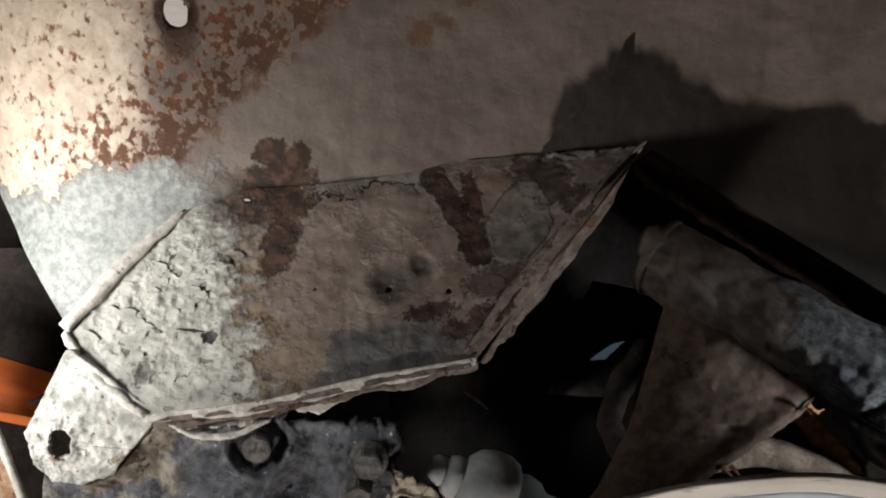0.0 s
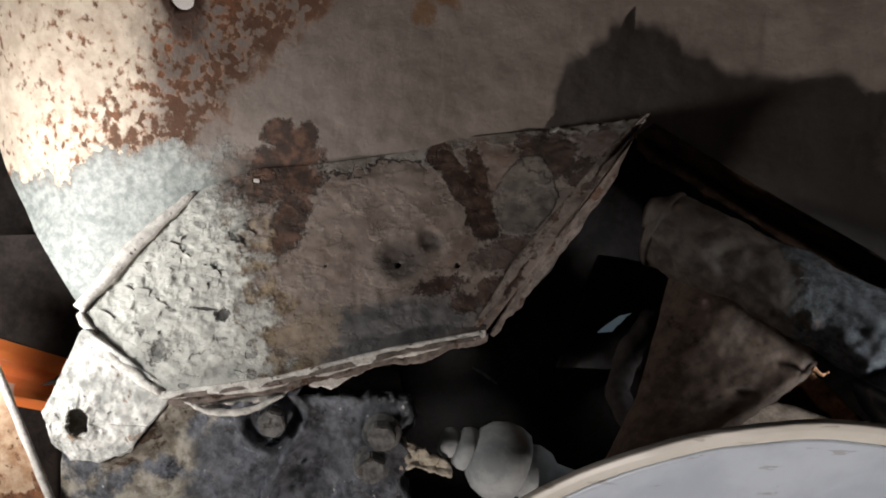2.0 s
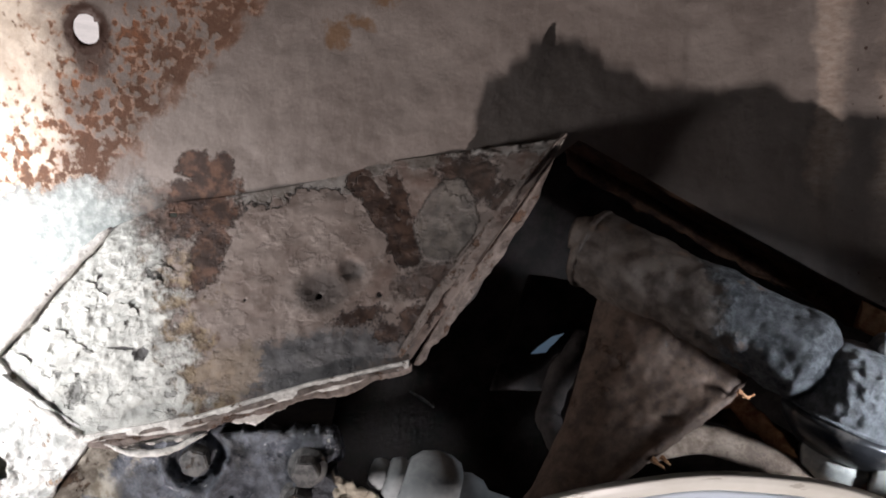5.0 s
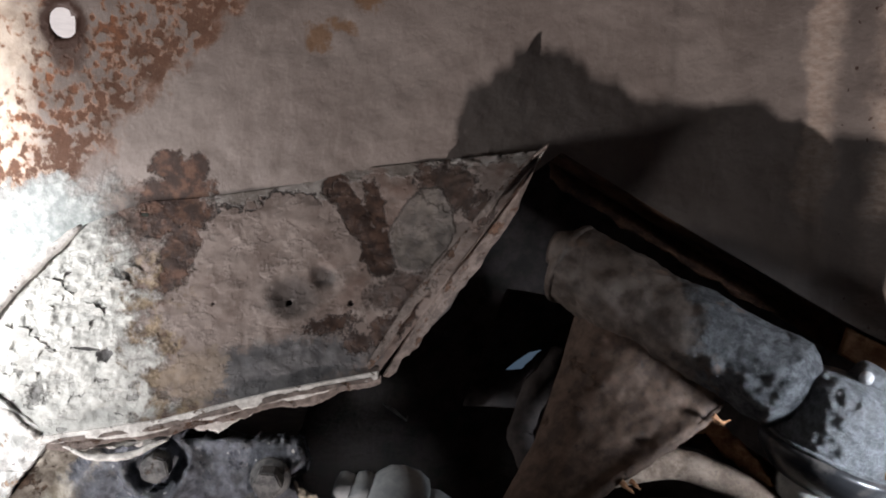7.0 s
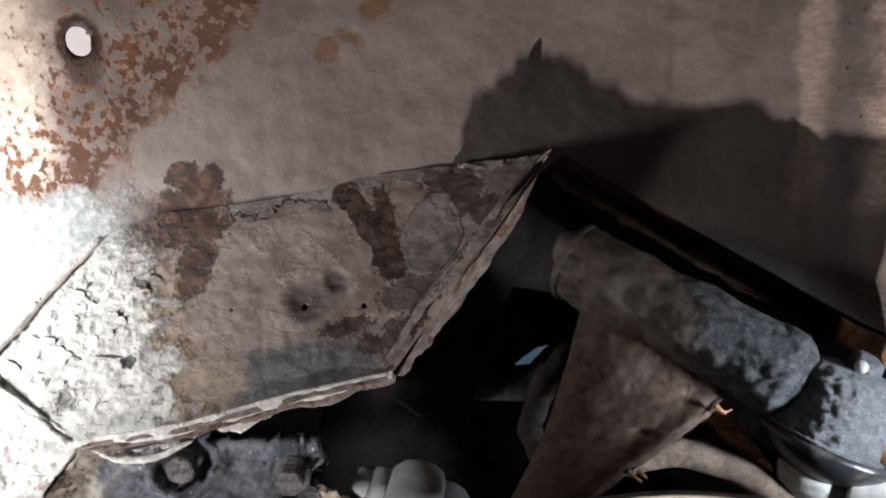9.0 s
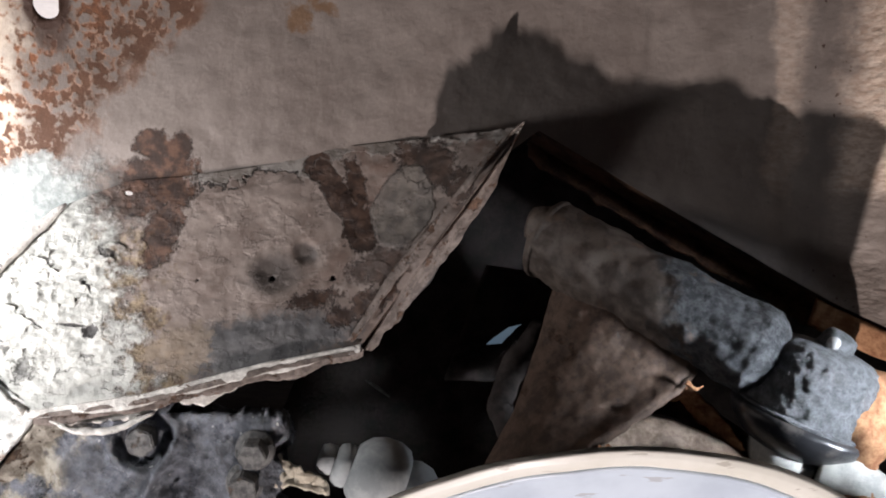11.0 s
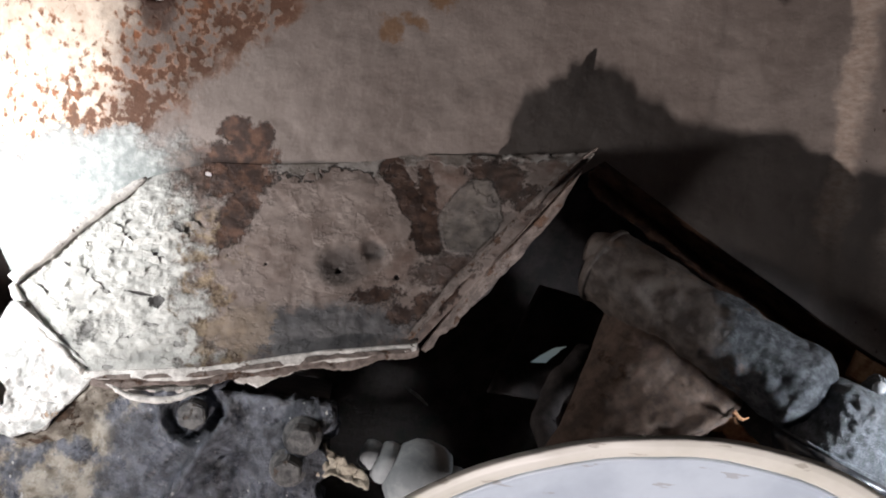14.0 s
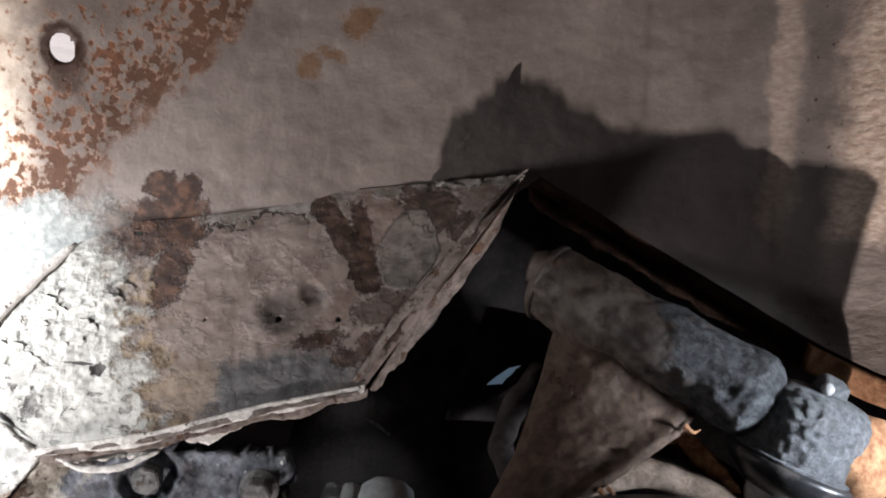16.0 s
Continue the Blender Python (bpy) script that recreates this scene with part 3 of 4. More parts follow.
def face_bulge(u, v, p):
    left = max(0.0, min(1.0, (-0.075 - p.x) / 0.04))
    d = rough(p, 0.05, 0.0016) + rough(p, 0.007, 0.00025, 5)
    d += left * (0.0006 * plates(p, 0.018, 2) + 0.0003 * plates(p, 0.007, 7) + rough(p, 0.004, 0.0003, 9))
    d += (1 - left) * 0.0003 * plates(p, 0.028, 4)
    # dents, the half-round pressing and a gouge
    for x, z, r, deep in ((0.030, 0.021, 0.008, 0.003), (0.1, 0.058, 0.026, 0.002), (-0.120, -0.041, 0.0045, 0.0022), (-0.163, -0.068, 0.005, 0.0015), (0.012, 0.006, 0.014, 0.002), (-0.118, 0.013, 0.008, -0.002)):
        d += deep * math.exp(-(((p.x - x) ** 2 + (p.z - z) ** 2) / r ** 2) ** 2)
    if p.x > 0.118:
        d -= 0.010 * abs(noise.fractal(Vector((p.x * 90, 3, p.z * 160)), 1, 2, 3)) * v ** 24
    return Vector((0, d * min(1.0, 8 * v, 8 * (1 - v) + (0.15 if p.x < 0.112 else 1.0)), 0))


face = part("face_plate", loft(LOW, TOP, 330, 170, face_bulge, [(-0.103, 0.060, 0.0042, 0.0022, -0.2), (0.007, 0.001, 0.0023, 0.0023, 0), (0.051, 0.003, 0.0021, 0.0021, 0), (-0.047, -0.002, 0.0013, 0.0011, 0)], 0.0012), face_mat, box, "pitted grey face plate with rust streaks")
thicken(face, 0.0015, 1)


def face_at(u, v):
    p = line_at(LOW, u).lerp(line_at(TOP, u), v)
    return p + face_bulge(u, v, p)


def coating_flake(u, v, size, lift, turn):
    """A loose plate of thick coating, stuck at one side and curled off the face at the other."""
    c = face_at(u, v)
    bm = bmesh.new()
    rings = []
    for k in (0.0, 0.5, 1.0):
        ring = []
        for i in range(11):
            a = 2 * math.pi * i / 11
            r = size * k * (0.75 + 0.5 * noise.noise(Vector((math.cos(a) * 1.6, math.sin(a) * 1.6, u * 90 + v * 31))))
            x, z = math.cos(a) * r * 1.25, math.sin(a) * r * 0.8
            x, z = x * math.cos(turn) - z * math.sin(turn), x * math.sin(turn) + z * math.cos(turn)
            curl = lift * max(0.0, math.sin(a - 0.6) * k) ** 1.5
            ring.append(bm.verts.new(c + Vector((x, -0.0007 - curl, z))))
            if k == 0.0:
                break
        rings.append(ring)
    for i in range(11):
        j = (i + 1) % 11
        bm.faces.new((rings[0][0], rings[1][i], rings[1][j]))
        bm.faces.new((rings[1][i], rings[2][i], rings[2][j], rings[1][j]))
    return thicken(part("coating_flake", bm, face_mat, face, smooth=False), 0.0005, 1)


dice = random.Random(5)
for i in range(34):
    coating_flake(dice.uniform(0.05, 0.27), dice.uniform(0.08, 0.66), dice.uniform(0.0035, 0.0085), dice.uniform(0.0001, 0.0009), dice.uniform(-0.8, 0.8))
part("underside", loft(LOW[2:], [(x, 0.61, z + 0.012) for x, y, z in LOW[2:]], 60, 8), fold_mat, box)
part("inner_side", loft([LOW[-1], TOP[-1]], [(0.088, 0.66, -0.04), (0.190, 0.61, 0.112)], 40, 8), rust_mat, box)


def ragged_strip(line, drop, depth, wave, seed, n=160, tilt=0.0):
    """A torn sheet edge that hangs from a line, of uneven width."""
    def fn(u, v):
        p = line_at(line, u)
        w = math.sin(math.pi * min(1, max(0, u))) ** 0.45
        d = drop * (0.55 + 0.45 * w + wave * noise.fractal(Vector((u * 6, seed, 0)), 1, 2, 5) + 0.12 * wave * noise.noise(Vector((u * 60, seed, 3))))
        q = p + Vector((tilt * v * d, depth * v, -d * v))
        q.y += rough(q, 0.02, 0.0012, seed)
        return q
    return grid(fn, n, 6)


front = [Vector(p) + Vector((0, -0.0008, 0.0015)) for p in LOW[2:]]
thicken(part("seam_front", ragged_strip(front, 0.0085, -0.001, 0.45, 2.0), edge_mat, box, "white flaking seam edge"), 0.0015)
thicken(part("seam_middle", ragged_strip([p + Vector((0.002, 0.004, -0.003)) for p in front], 0.0105, 0.002, 0.5, 5.0), lip_mat, box), 0.0014)
thicken(part("seam_line", ragged_strip([p + Vector((0.001, -0.0008, -0.003)) for p in front], 0.004, -0.0012, 0.5, 11.0), lip_mat, box), 0.001)
thicken(part("seam_back", ragged_strip([p + Vector((0.0, 0.009, -0.005)) for p in front[:-1]], 0.013, 0.003, 0.6, 8.0), edge_mat, box), 0.0014)
part("weld_bead", tube([Vector(p) + Vector((0, -0.002, 0.001)) for p in (LOW[0], Vector(LOW[0]).lerp(Vector(TOP[0]), 0.5) + Vector((-0.002, 0, 0.004)), TOP[0])], [0.0045, 0.0058, 0.0052, 0.002], 12, 0.0014, 0.009, 0.7), edge_mat, box, "pale rounded seam bead")
part("corner_bead", tube([LOW[0], LOW[1], LOW[2]], [0.003, 0.0045, 0.0035], 12, 0.0018, 0.006), edge_mat, box)
rl = [Vector(LOW[-1]), Vector((0.100, 0.555, 0.004)), Vector((0.141, 0.556, 0.058)), Vector(TOP[-1]) + Vector((0.002, -0.002, 0.004))]


def side_strip(inner, width, depth, seed):
    def fn(u, v):
        p = line_at(rl, u) + Vector((inner, 0, -inner * 0.6)) * (1 - u ** 8)
        w = width * (0.15 + 0.85 * math.sin(math.pi * min(1, u * 0.92 + 0.08)) + 0.3 * noise.fractal(Vector((u * 7, seed, 0)), 1, 2, 5) * (1 - u ** 6)) * (1 - u ** 10)
        q = p + Vector((w * v * 0.75, depth * v, -w * v * 0.55))
        q.y += rough(q, 0.01, 0.0012, seed)
        return q
    return grid(fn, 120, 6)


thicken(part("side_lip", side_strip(-0.008, 0.008, -0.003, 3.0), lip_mat, box), 0.0014)
thicken(part("side_lip", side_strip(-0.003, 0.010, 0.004, 6.0), lip_mat, box), 0.0014)
thicken(part("side_lip", side_strip(0.004, 0.014, 0.012, 9.0), lip_mat, box), 0.0014)
torn = [Vector((-0.150, 0.560, -0.101)), Vector((-0.125, 0.557, -0.111)), Vector((-0.100, 0.556, -0.110)), Vector((-0.070, 0.556, -0.096))]
part("torn_edge", tube(torn, [0.001, 0.0024, 0.0026, 0.001], 8, 0.0012, 0.006, 1.6), edge_mat, box, "curled torn sheet edge")

# ---- towing bracket ----
bracket = thing("tow_bracket", "flaking white towing bracket with a round hole", "bracket")


def polar(poly, c, a):
    """How far the outline of a polygon lies from c in the direction a."""
    d = Vector((math.cos(a), math.sin(a)))
    best = 9.0
    for p, q in zip(poly, poly[1:] + poly[:1]):
        s, e = Vector(p) - Vector(c), Vector(q) - Vector(p)
        den = d.x * e.y - d.y * e.x
        if abs(den) > 1e-9:
            t, w = (s.x * e.y - s.y * e.x) / den, (s.x * d.y - s.y * d.x) / den
            if t > 0 and -1e-6 <= w <= 1 + 1e-6:
                best = min(best, t)
    return best


OUTLINE = [(-0.217, -0.053), (-0.150, -0.097), (-0.180, -0.140), (-0.200, -0.150), (-0.222, -0.149), (-0.236, -0.138), (-0.244, -0.116)]


def bracket_fn(u, v):
    a = 2 * math.pi * u
    inner = 0.0075 + 0.0035 * abs(math.sin(a))
    r = inner + (polar(OUTLINE, (-0.218, -0.122), a) + 0.0008 * noise.noise(Vector((math.cos(a), math.sin(a), 0)) * 8) - inner) * v
    p = Vector((-0.218 + math.cos(a) * r, 0.560, -0.122 + math.sin(a) * r))
    p.y += rough(p, 0.012, 0.0016) + 0.0006 * plates(p, 0.007, 3) - 0.08 * (p.x + 0.21)
    p.y -= 0.003 * math.exp(-((r - inner) / 0.005) ** 2)
    return p


thicken(part("plate", grid(bracket_fn, 160, 36), bracket_mat, bracket), 0.004, 1)
thicken(part("fold", loft([(-0.149, 0.560, -0.098), (-0.180, 0.563, -0.141), (-0.203, 0.566, -0.152)], [(-0.120, 0.580, -0.117), (-0.150, 0.585, -0.152), (-0.19, 0.585, -0.166)], 40, 16, lambda u, v, p: Vector((0, rough(p, 0.014, 0.003), 0))), fold_mat, bracket, "brown mud-caked fold"), 0.003)

# ---- crossmember ----
cross = thing("crossmember", "greasy black steel crossmember with hexagon bolts", "crossmember")


def cross_fn(u, v):
    x, z = -0.232 + 0.250 * u, -0.098 - 0.22 * v
    x -= 0.02 * max(0.0, u - 0.9) / 0.1 * noise.noise(Vector((0, z * 60, 0)))
    p = Vector((x, 0.572 - 0.012 * u, z))
    p.y += rough(p, 0.02, 0.0028) + rough(p, 0.006, 0.0012, 4)
    d = math.hypot(x + 0.080, z + 0.117)
    p.y += 0.006 * math.exp(-((d - 0.0175) / 0.0035) ** 2) - 0.004 * math.exp(-((d - 0.025) / 0.004) ** 2)
    # cast rib running down from the bolt, hollow beside it
    rib = abs((x + 0.060) - (z + 0.120) * 0.45)
    p.y -= 0.009 * math.exp(-(rib / 0.004) ** 2) * (1 if z < -0.118 else 0.2)
    p.y += 0.012 * math.exp(-(((x + 0.040) / 0.014) ** 2 + ((z + 0.170) / 0.022) ** 2))
    p.y -= 0.006 * math.exp(-(((x + 0.004) / 0.018) ** 2 + ((z + 0.132) / 0.024) ** 2))
    return p


thicken(part("plate", grid(cross_fn, 150, 110), grime_mat, cross), 0.02, 1)
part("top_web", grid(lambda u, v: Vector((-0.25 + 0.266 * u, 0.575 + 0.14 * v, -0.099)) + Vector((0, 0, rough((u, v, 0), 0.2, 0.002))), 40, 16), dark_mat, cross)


def bolt(c, r, turn):
    def hexagon(bm, radius, height, shift):
        m = Matrix.Translation(Vector(c) + Vector((0, shift, 0))) @ Matrix.Rotation(radians(96), 4, "X") @ Matrix.Rotation(turn, 4, "Z")
        bmesh.ops.create_cone(bm, cap_ends=True, segments=6, radius1=radius, radius2=radius * 0.95, depth=height, matrix=m)
        bmesh.ops.bevel(bm, geom=bm.edges[:], offset=radius * 0.10, segments=3, affect="EDGES")
    bm = bmesh.new()
    hexagon(bm, r, r * 1.3, 0)
    head = part("bolt", bm, bolt_mat, cross, "rusty grey hexagon bolt head", smooth=False)
    part("washer", revolve(Vector(c) + Vector((0, r * 1.1, 0)), (0, -1, 0.05), [(0, r * 1.25), (0.002, r * 1.28), (0.0035, r * 1.2)], 28, 0.0005), bolt_mat, head)


bolt((-0.080, 0.560, -0.117), 0.0115, 0.25)
bolt((0.0, 0.546, -0.122), 0.0112, 0.5)
bolt((-0.006, 0.548, -0.146), 0.0112, 0.1)
# unseen shelf, its edge cut to throw the ragged shadow on the panel
SHADE_SHELF = [(0.115, 0.60), (0.117, 0.475), (0.16, 0.455), (0.184, 0.43), (0.184, 0.352), (0.181, 0.343), (0.196, 0.341), (0.214, 0.344), (0.223, 0.351), (0.24, 0.349), (0.253, 0.354), (0.28, 0.351), (0.31, 0.347), (0.326, 0.34), (0.344, 0.332),
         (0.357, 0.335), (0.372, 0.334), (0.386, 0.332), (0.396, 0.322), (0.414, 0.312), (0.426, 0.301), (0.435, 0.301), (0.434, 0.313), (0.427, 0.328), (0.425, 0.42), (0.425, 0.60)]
# unseen prong that carries the same shadow further left
SHADE_PRONG_LOW = [(0.1235, 0.384), (0.15, 0.366), (0.188, 0.350)]
SHADE_PRONG_TOP = [(0.1225, 0.3755), (0.128, 0.3675), (0.130, 0.3597), (0.146, 0.358), (0.149, 0.351), (0.161, 0.350), (0.164, 0.341), (0.176, 0.343), (0.19, 0.342)]
thicken(part("shade_prong", loft([(x, y, -0.2395) for x, y in SHADE_PRONG_LOW], [(x, y, -0.2395) for x, y in SHADE_PRONG_TOP], 90, 6, lambda u, v, p: Vector((0, rough(p, 0.006, 0.0014, 5) * v, 0))), dark_mat, cross), 0.003, 1)
thicken(part("shade_shelf", loft([(x, y, -0.24) for x, y in SHADE_SHELF], [(0.115 + 0.31 * i / (len(SHADE_SHELF) - 1), 0.71, -0.24) for i in range(len(SHADE_SHELF))], 260, 6, lambda u, v, p: Vector((0, (rough(p, 0.010, 0.0022, 3) + rough(p, 0.004, 0.0010, 8)) * (1 - v), 0))), dark_mat, cross), 0.004, 1)
part("shade_shelf_web", loft([(0.012, 0.58, -0.20), (0.012, 0.58, -0.31)], [(0.20, 0.70, -0.20), (0.20, 0.70, -0.31)], 10, 6), dark_mat, cross)

# ---- added dark sheet behind the gaps, with a torn slit ----
RECT = [(-0.39, -0.62), (0.75, -0.62), (0.75, 0.14), (0.12, 0.14), (0.02, 0.035), (-0.39, 0.0)]


def bulkhead_fn(u, v):
    a = 2 * math.pi * u
    c, s = math.cos(a - 0.75), math.sin(a - 0.75)
    inner = 1 / math.sqrt((c / 0.034) ** 2 + (s / 0.020) ** 2) * (1 + 0.25 * noise.noise(Vector((c, s, 0)) * 2))
    r = inner + (polar(RECT, (0.212, -0.053), a) - inner) * v ** 2
    return Vector((0.212 + math.cos(a) * r, 0.705 + 0.002 * noise.noise(Vector((a, v * 9, 0))), -0.053 + math.sin(a) * r))


TEAR = [(0.172, -0.0490), (0.185, -0.0475), (0.196, -0.0360), (0.212, -0.0265), (0.211, -0.0285), (0.190, -0.034), (0.178, -0.043)][::-1]
GUSSET = [(0.14, -0.078), (0.24, -0.078), (0.25, 0.005), (0.17, 0.015)]


def gusset_fn(u, v):
    """An added dark plate ahead of the bulkhead, with a torn three-cornered opening."""
    a = 2 * math.pi * u
    inner = polar(TEAR, (0.186, -0.043), a)
    r = inner + (polar(GUSSET, (0.186, -0.043), a) - inner) * v ** 2
    x, z = 0.186 + math.cos(a) * r, -0.043 + math.sin(a) * r
    return Vector((x, 0.610 + 0.25 * max(0.0, x - 0.21) + rough((x, 0, z), 0.03, 0.003), z))


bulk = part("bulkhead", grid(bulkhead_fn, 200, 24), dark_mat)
tagged(bulk, "added near-black sheet behind the gaps, with a torn slit", "bulkhead", kind="structure")
thicken(part("gusset", grid(gusset_fn, 240, 20), dark_mat, bulk, "added dark plate with a torn opening"), 0.0015, 1)
scrap = part("wire_scrap", tube([(0.078, 0.66, -0.089), (0.088, 0.655, -0.094), (0.099, 0.65, -0.101)], [0.0008, 0.0016, 0.0008], 8), bolt_mat)
tagged(scrap, "thin grey scrap of wire in the dark gap", "wire")
part("tail", tube([(0.099, 0.65, -0.101), (0.10, 0.68, -0.104), (0.10, 0.71, -0.104)], 0.0008, 6), dark_mat, scrap)

# ---- track rod and ball joint ----
rod = thing("track_rod", "thick dusty track rod ending in a ball joint", "track rod")
A, B = Vector((0.207, 0.585, 0.041)), back_to((0.335, 0.478, -0.030), 0.490)
ax = B - A
L = ax.length
part("shaft", revolve(A, ax, [(0.0, 0.016), (0.001, 0.024), (0.004, 0.0285), (0.010, 0.030), (0.03, 0.0305)] + [(0.03 + i * (L - 0.03) / 24, 0.0305 + 0.001 * math.sin(i * 0.6)) for i in range(1, 25)] + [(L + 0.008, 0.024), (L + 0.02, 0.012)], 110, 0.0022, 0.014, step=0.002), rod_mat, rod)
part("clamp", revolve(A + ax.normalized() * 0.006, ax, [(0, 0.029), (0.001, 0.0318), (0.004, 0.0318), (0.005, 0.0305)], 48, 0.0012, 0.01), rod_mat, rod)
part("lug", revolve(A + Vector((-0.014, -0.014, 0.010)), (0.9, -0.2, -0.25), [(0, 0.005), (0.002, 0.011), (0.008, 0.014), (0.016, 0.015), (0.024, 0.012)], 28, 0.0018, 0.01), rod_mat, rod)
UP = Vector((0.30, -0.12, 0.95)).normalized()
C = back_to((0.358, 0.455, -0.0450), 0.484)
part("housing", revolve(C - UP * 0.026, UP, [(0, 0.036), (0.003, 0.0392), (0.010, 0.0402), (0.020, 0.0402), (0.034, 0.0397), (0.042, 0.0380), (0.048, 0.0345), (0.0515, 0.028), (0.0535, 0.019), (0.054, 0.008), (0.0542, 0.002)], 160, 0.0013, 0.006, step=0.0011), joint_mat, rod, "rounded grey cast housing")
boot_part = part("dust_boot", revolve(C - UP * 0.025, -UP, [(-0.002, 0.036), (-0.001, 0.0405), (0.001, 0.0445), (0.004, 0.0450), (0.010, 0.0425), (0.017, 0.035), (0.023, 0.026), (0.026, 0.016), (0.027, 0.008)], 72, 0.0006), rubber_mat, rod, "black rubber dust boot")
part("retaining_ring", revolve(C - UP * 0.0245, UP, [(-0.001, 0.0395), (0.0005, 0.0428), (0.002, 0.0422), (0.0025, 0.040)], 64, 0.0006), joint_mat, boot_part)
base = C + UP * 0.024 + Vector((0.001, -0.004, 0))
nip = part("grease_nipple", revolve(base, UP + Vector((0.1, -0.25, 0)), [(0, 0.013), (0.008, 0.0125), (0.012, 0.011), (0.014, 0.008), (0.0145, 0.003)], 24, 0.0022, 0.006), joint_mat, rod, "grease-caked nipple")
part("tip", revolve(base + Vector((-0.006, -0.011, 0.006)), Vector((-0.25, -0.8, 0.5)), [(0, 0.0042), (0.004, 0.0042), (0.006, 0.0034), (0.0065, 0.001)], 18), nipple_mat, nip, "bright steel tip")
part("stud_nut", revolve(C - UP * 0.043, -UP, [(0, 0.014), (0.003, 0.021), (0.010, 0.0235), (0.018, 0.021), (0.024, 0.015), (0.034, 0.012)], 60, 0.0015, step=0.002), pale_mat, rod, "pale grey stud nut")

# ---- stub axle behind the joint ----
axle = thing("steering_knuckle", "rust-orange cast steering knuckle behind the ball joint", "knuckle")
part("lobe", revolve((0.404, 0.482, -0.040), (-0.06, -0.30, -1.0), [(0, 0.010), (0.004, 0.020), (0.016, 0.026), (0.036, 0.027), (0.052, 0.022), (0.062, 0.012), (0.20, 0.012)], 60, 0.004, 0.025, step=0.003), lit_orange_rust_mat, axle)
part("arm", tube([back_to(p, p[1] + 0.035) for p in ((0.352, 0.436, -0.092), (0.372, 0.425, -0.097), (0.392, 0.420, -0.112), (0.400, 0.42, -0.15), (0.38, 0.42, -0.24))], [0.013, 0.014, 0.013, 0.012], 16, 0.001), pale_mat, axle, "pale steering arm")
part("body", tube([(0.405, 0.52, -0.06), (0.43, 0.55, -0.12), (0.42, 0.60, -0.24), (0.30, 0.62, -0.30)], [0.028, 0.035, 0.035], 20, 0.003), rust_mat, axle)

# ---- suspension arm ----
arm = thing("suspension_arm", "dusty brown pressed suspension arm with torn edges", "suspension arm")
UL = [(0.222, 0.548, 0.020), (0.204, 0.530, -0.036), (0.183, 0.505, -0.084), (0.157, 0.482, -0.123), (0.10, 0.465, -0.19)]
LR = [(0.306, 0.505, -0.046), (0.285, 0.494, -0.062), (0.231, 0.479, -0.091), (0.187, 0.472, -0.122), (0.13, 0.455, -0.19)]


def arm_bulge(u, v, p):
    d = rough(p, 0.03, 0.003) + rough(p, 0.006, 0.0006, 3)
    d += 0.030 * (1 - v) ** 5 - 0.004 * math.exp(-((v - 0.92) / 0.07) ** 2)
    d += 0.006 * math.exp(-(((p.x - 0.243) / 0.008) ** 2 + ((p.z + 0.073) / 0.0025) ** 2))
    return Vector((0.004 * rough(p, 0.01, 1.0, 8) * v ** 8, d, 0))


thicken(part("web", loft(UL, LR, 120, 70, arm_bulge), arm_mat, arm), 0.003, 1)
part("edge_roll", tube([Vector(p) + Vector((0, 0.001, 0)) for p in LR], [0.001, 0.0028, 0.0035, 0.0035, 0.003], 10, 0.0014, 0.008), arm_mat, arm)
SU = [(0.262, 0.515, -0.064), (0.300, 0.505, -0.058), (0.318, 0.498, -0.074), (0.336, 0.490, -0.098)]
SD = [(0.262, 0.522, -0.072), (0.296, 0.515, -0.070), (0.310, 0.510, -0.084), (0.331, 0.500, -0.102)]
thicken(part("torn_strip", loft(SD, SU, 60, 8, lambda u, v, p: Vector((rough(p, 0.006, 0.0012, 4), rough(p, 0.008, 0.002), rough(p, 0.006, 0.0012)))), lit_orange_rust_mat, arm, "torn rusty metal strip, sunlit orange"), 0.0012)
for i, (x, z, y, l) in enumerate(((0.228, -0.094, 0.476, 0.010), (0.234, -0.093, 0.476, 0.007), (0.291, -0.053, 0.490, 0.012))):
    part("rust_shard", tube([(x, y, z), (x + l * 0.5, y - 0.002, z - l * 0.35), (x + l, y, z - l * (0.8 - 0.6 * (i == 2)))], [0.0022, 0.0012, 0.0003], 7, 0.0008, 0.004), lit_orange_rust_mat, arm)

pipe = thing("brake_pipe", "dusty brown steel pipes behind the suspension arm", "pipe")
part("pipe", tube([(0.19, 0.535, -0.12), (0.240, 0.525, -0.101), (0.278, 0.518, -0.091), (0.315, 0.502, -0.101), (0.345, 0.485, -0.122), (0.36, 0.48, -0.17)], 0.0105, 20, 0.001), pipe_mat, pipe)
part("upper_pipe", tube([(0.23, 0.56, -0.095), (0.27, 0.55, -0.078), (0.305, 0.545, -0.078), (0.340, 0.53, -0.098), (0.37, 0.50, -0.13)], 0.010, 18, 0.001), rust_mat, pipe)
part("inner_arm", tube([(0.215, 0.60, -0.03), (0.186, 0.575, -0.065), (0.178, 0.565, -0.09), (0.19, 0.54, -0.115)], [0.008, 0.010, 0.010, 0.008], 18, 0.003), dark_mat, pipe)

# ---- rubber boot ----
bellows = thing("joint_boot", "ribbed grey rubber joint boot under dust", "rubber boot")
BS, BA = Vector((0.045, 0.570, -0.129)), Vector((0.95, -0.05, -0.31)).normalized()
part("neck", revolve(BS, BA, [(0, 0.003), (0.001, 0.009), (0.005, 0.0115), (0.011, 0.0115), (0.014, 0.009)], 32, 0.0008), boot_mat, bellows)
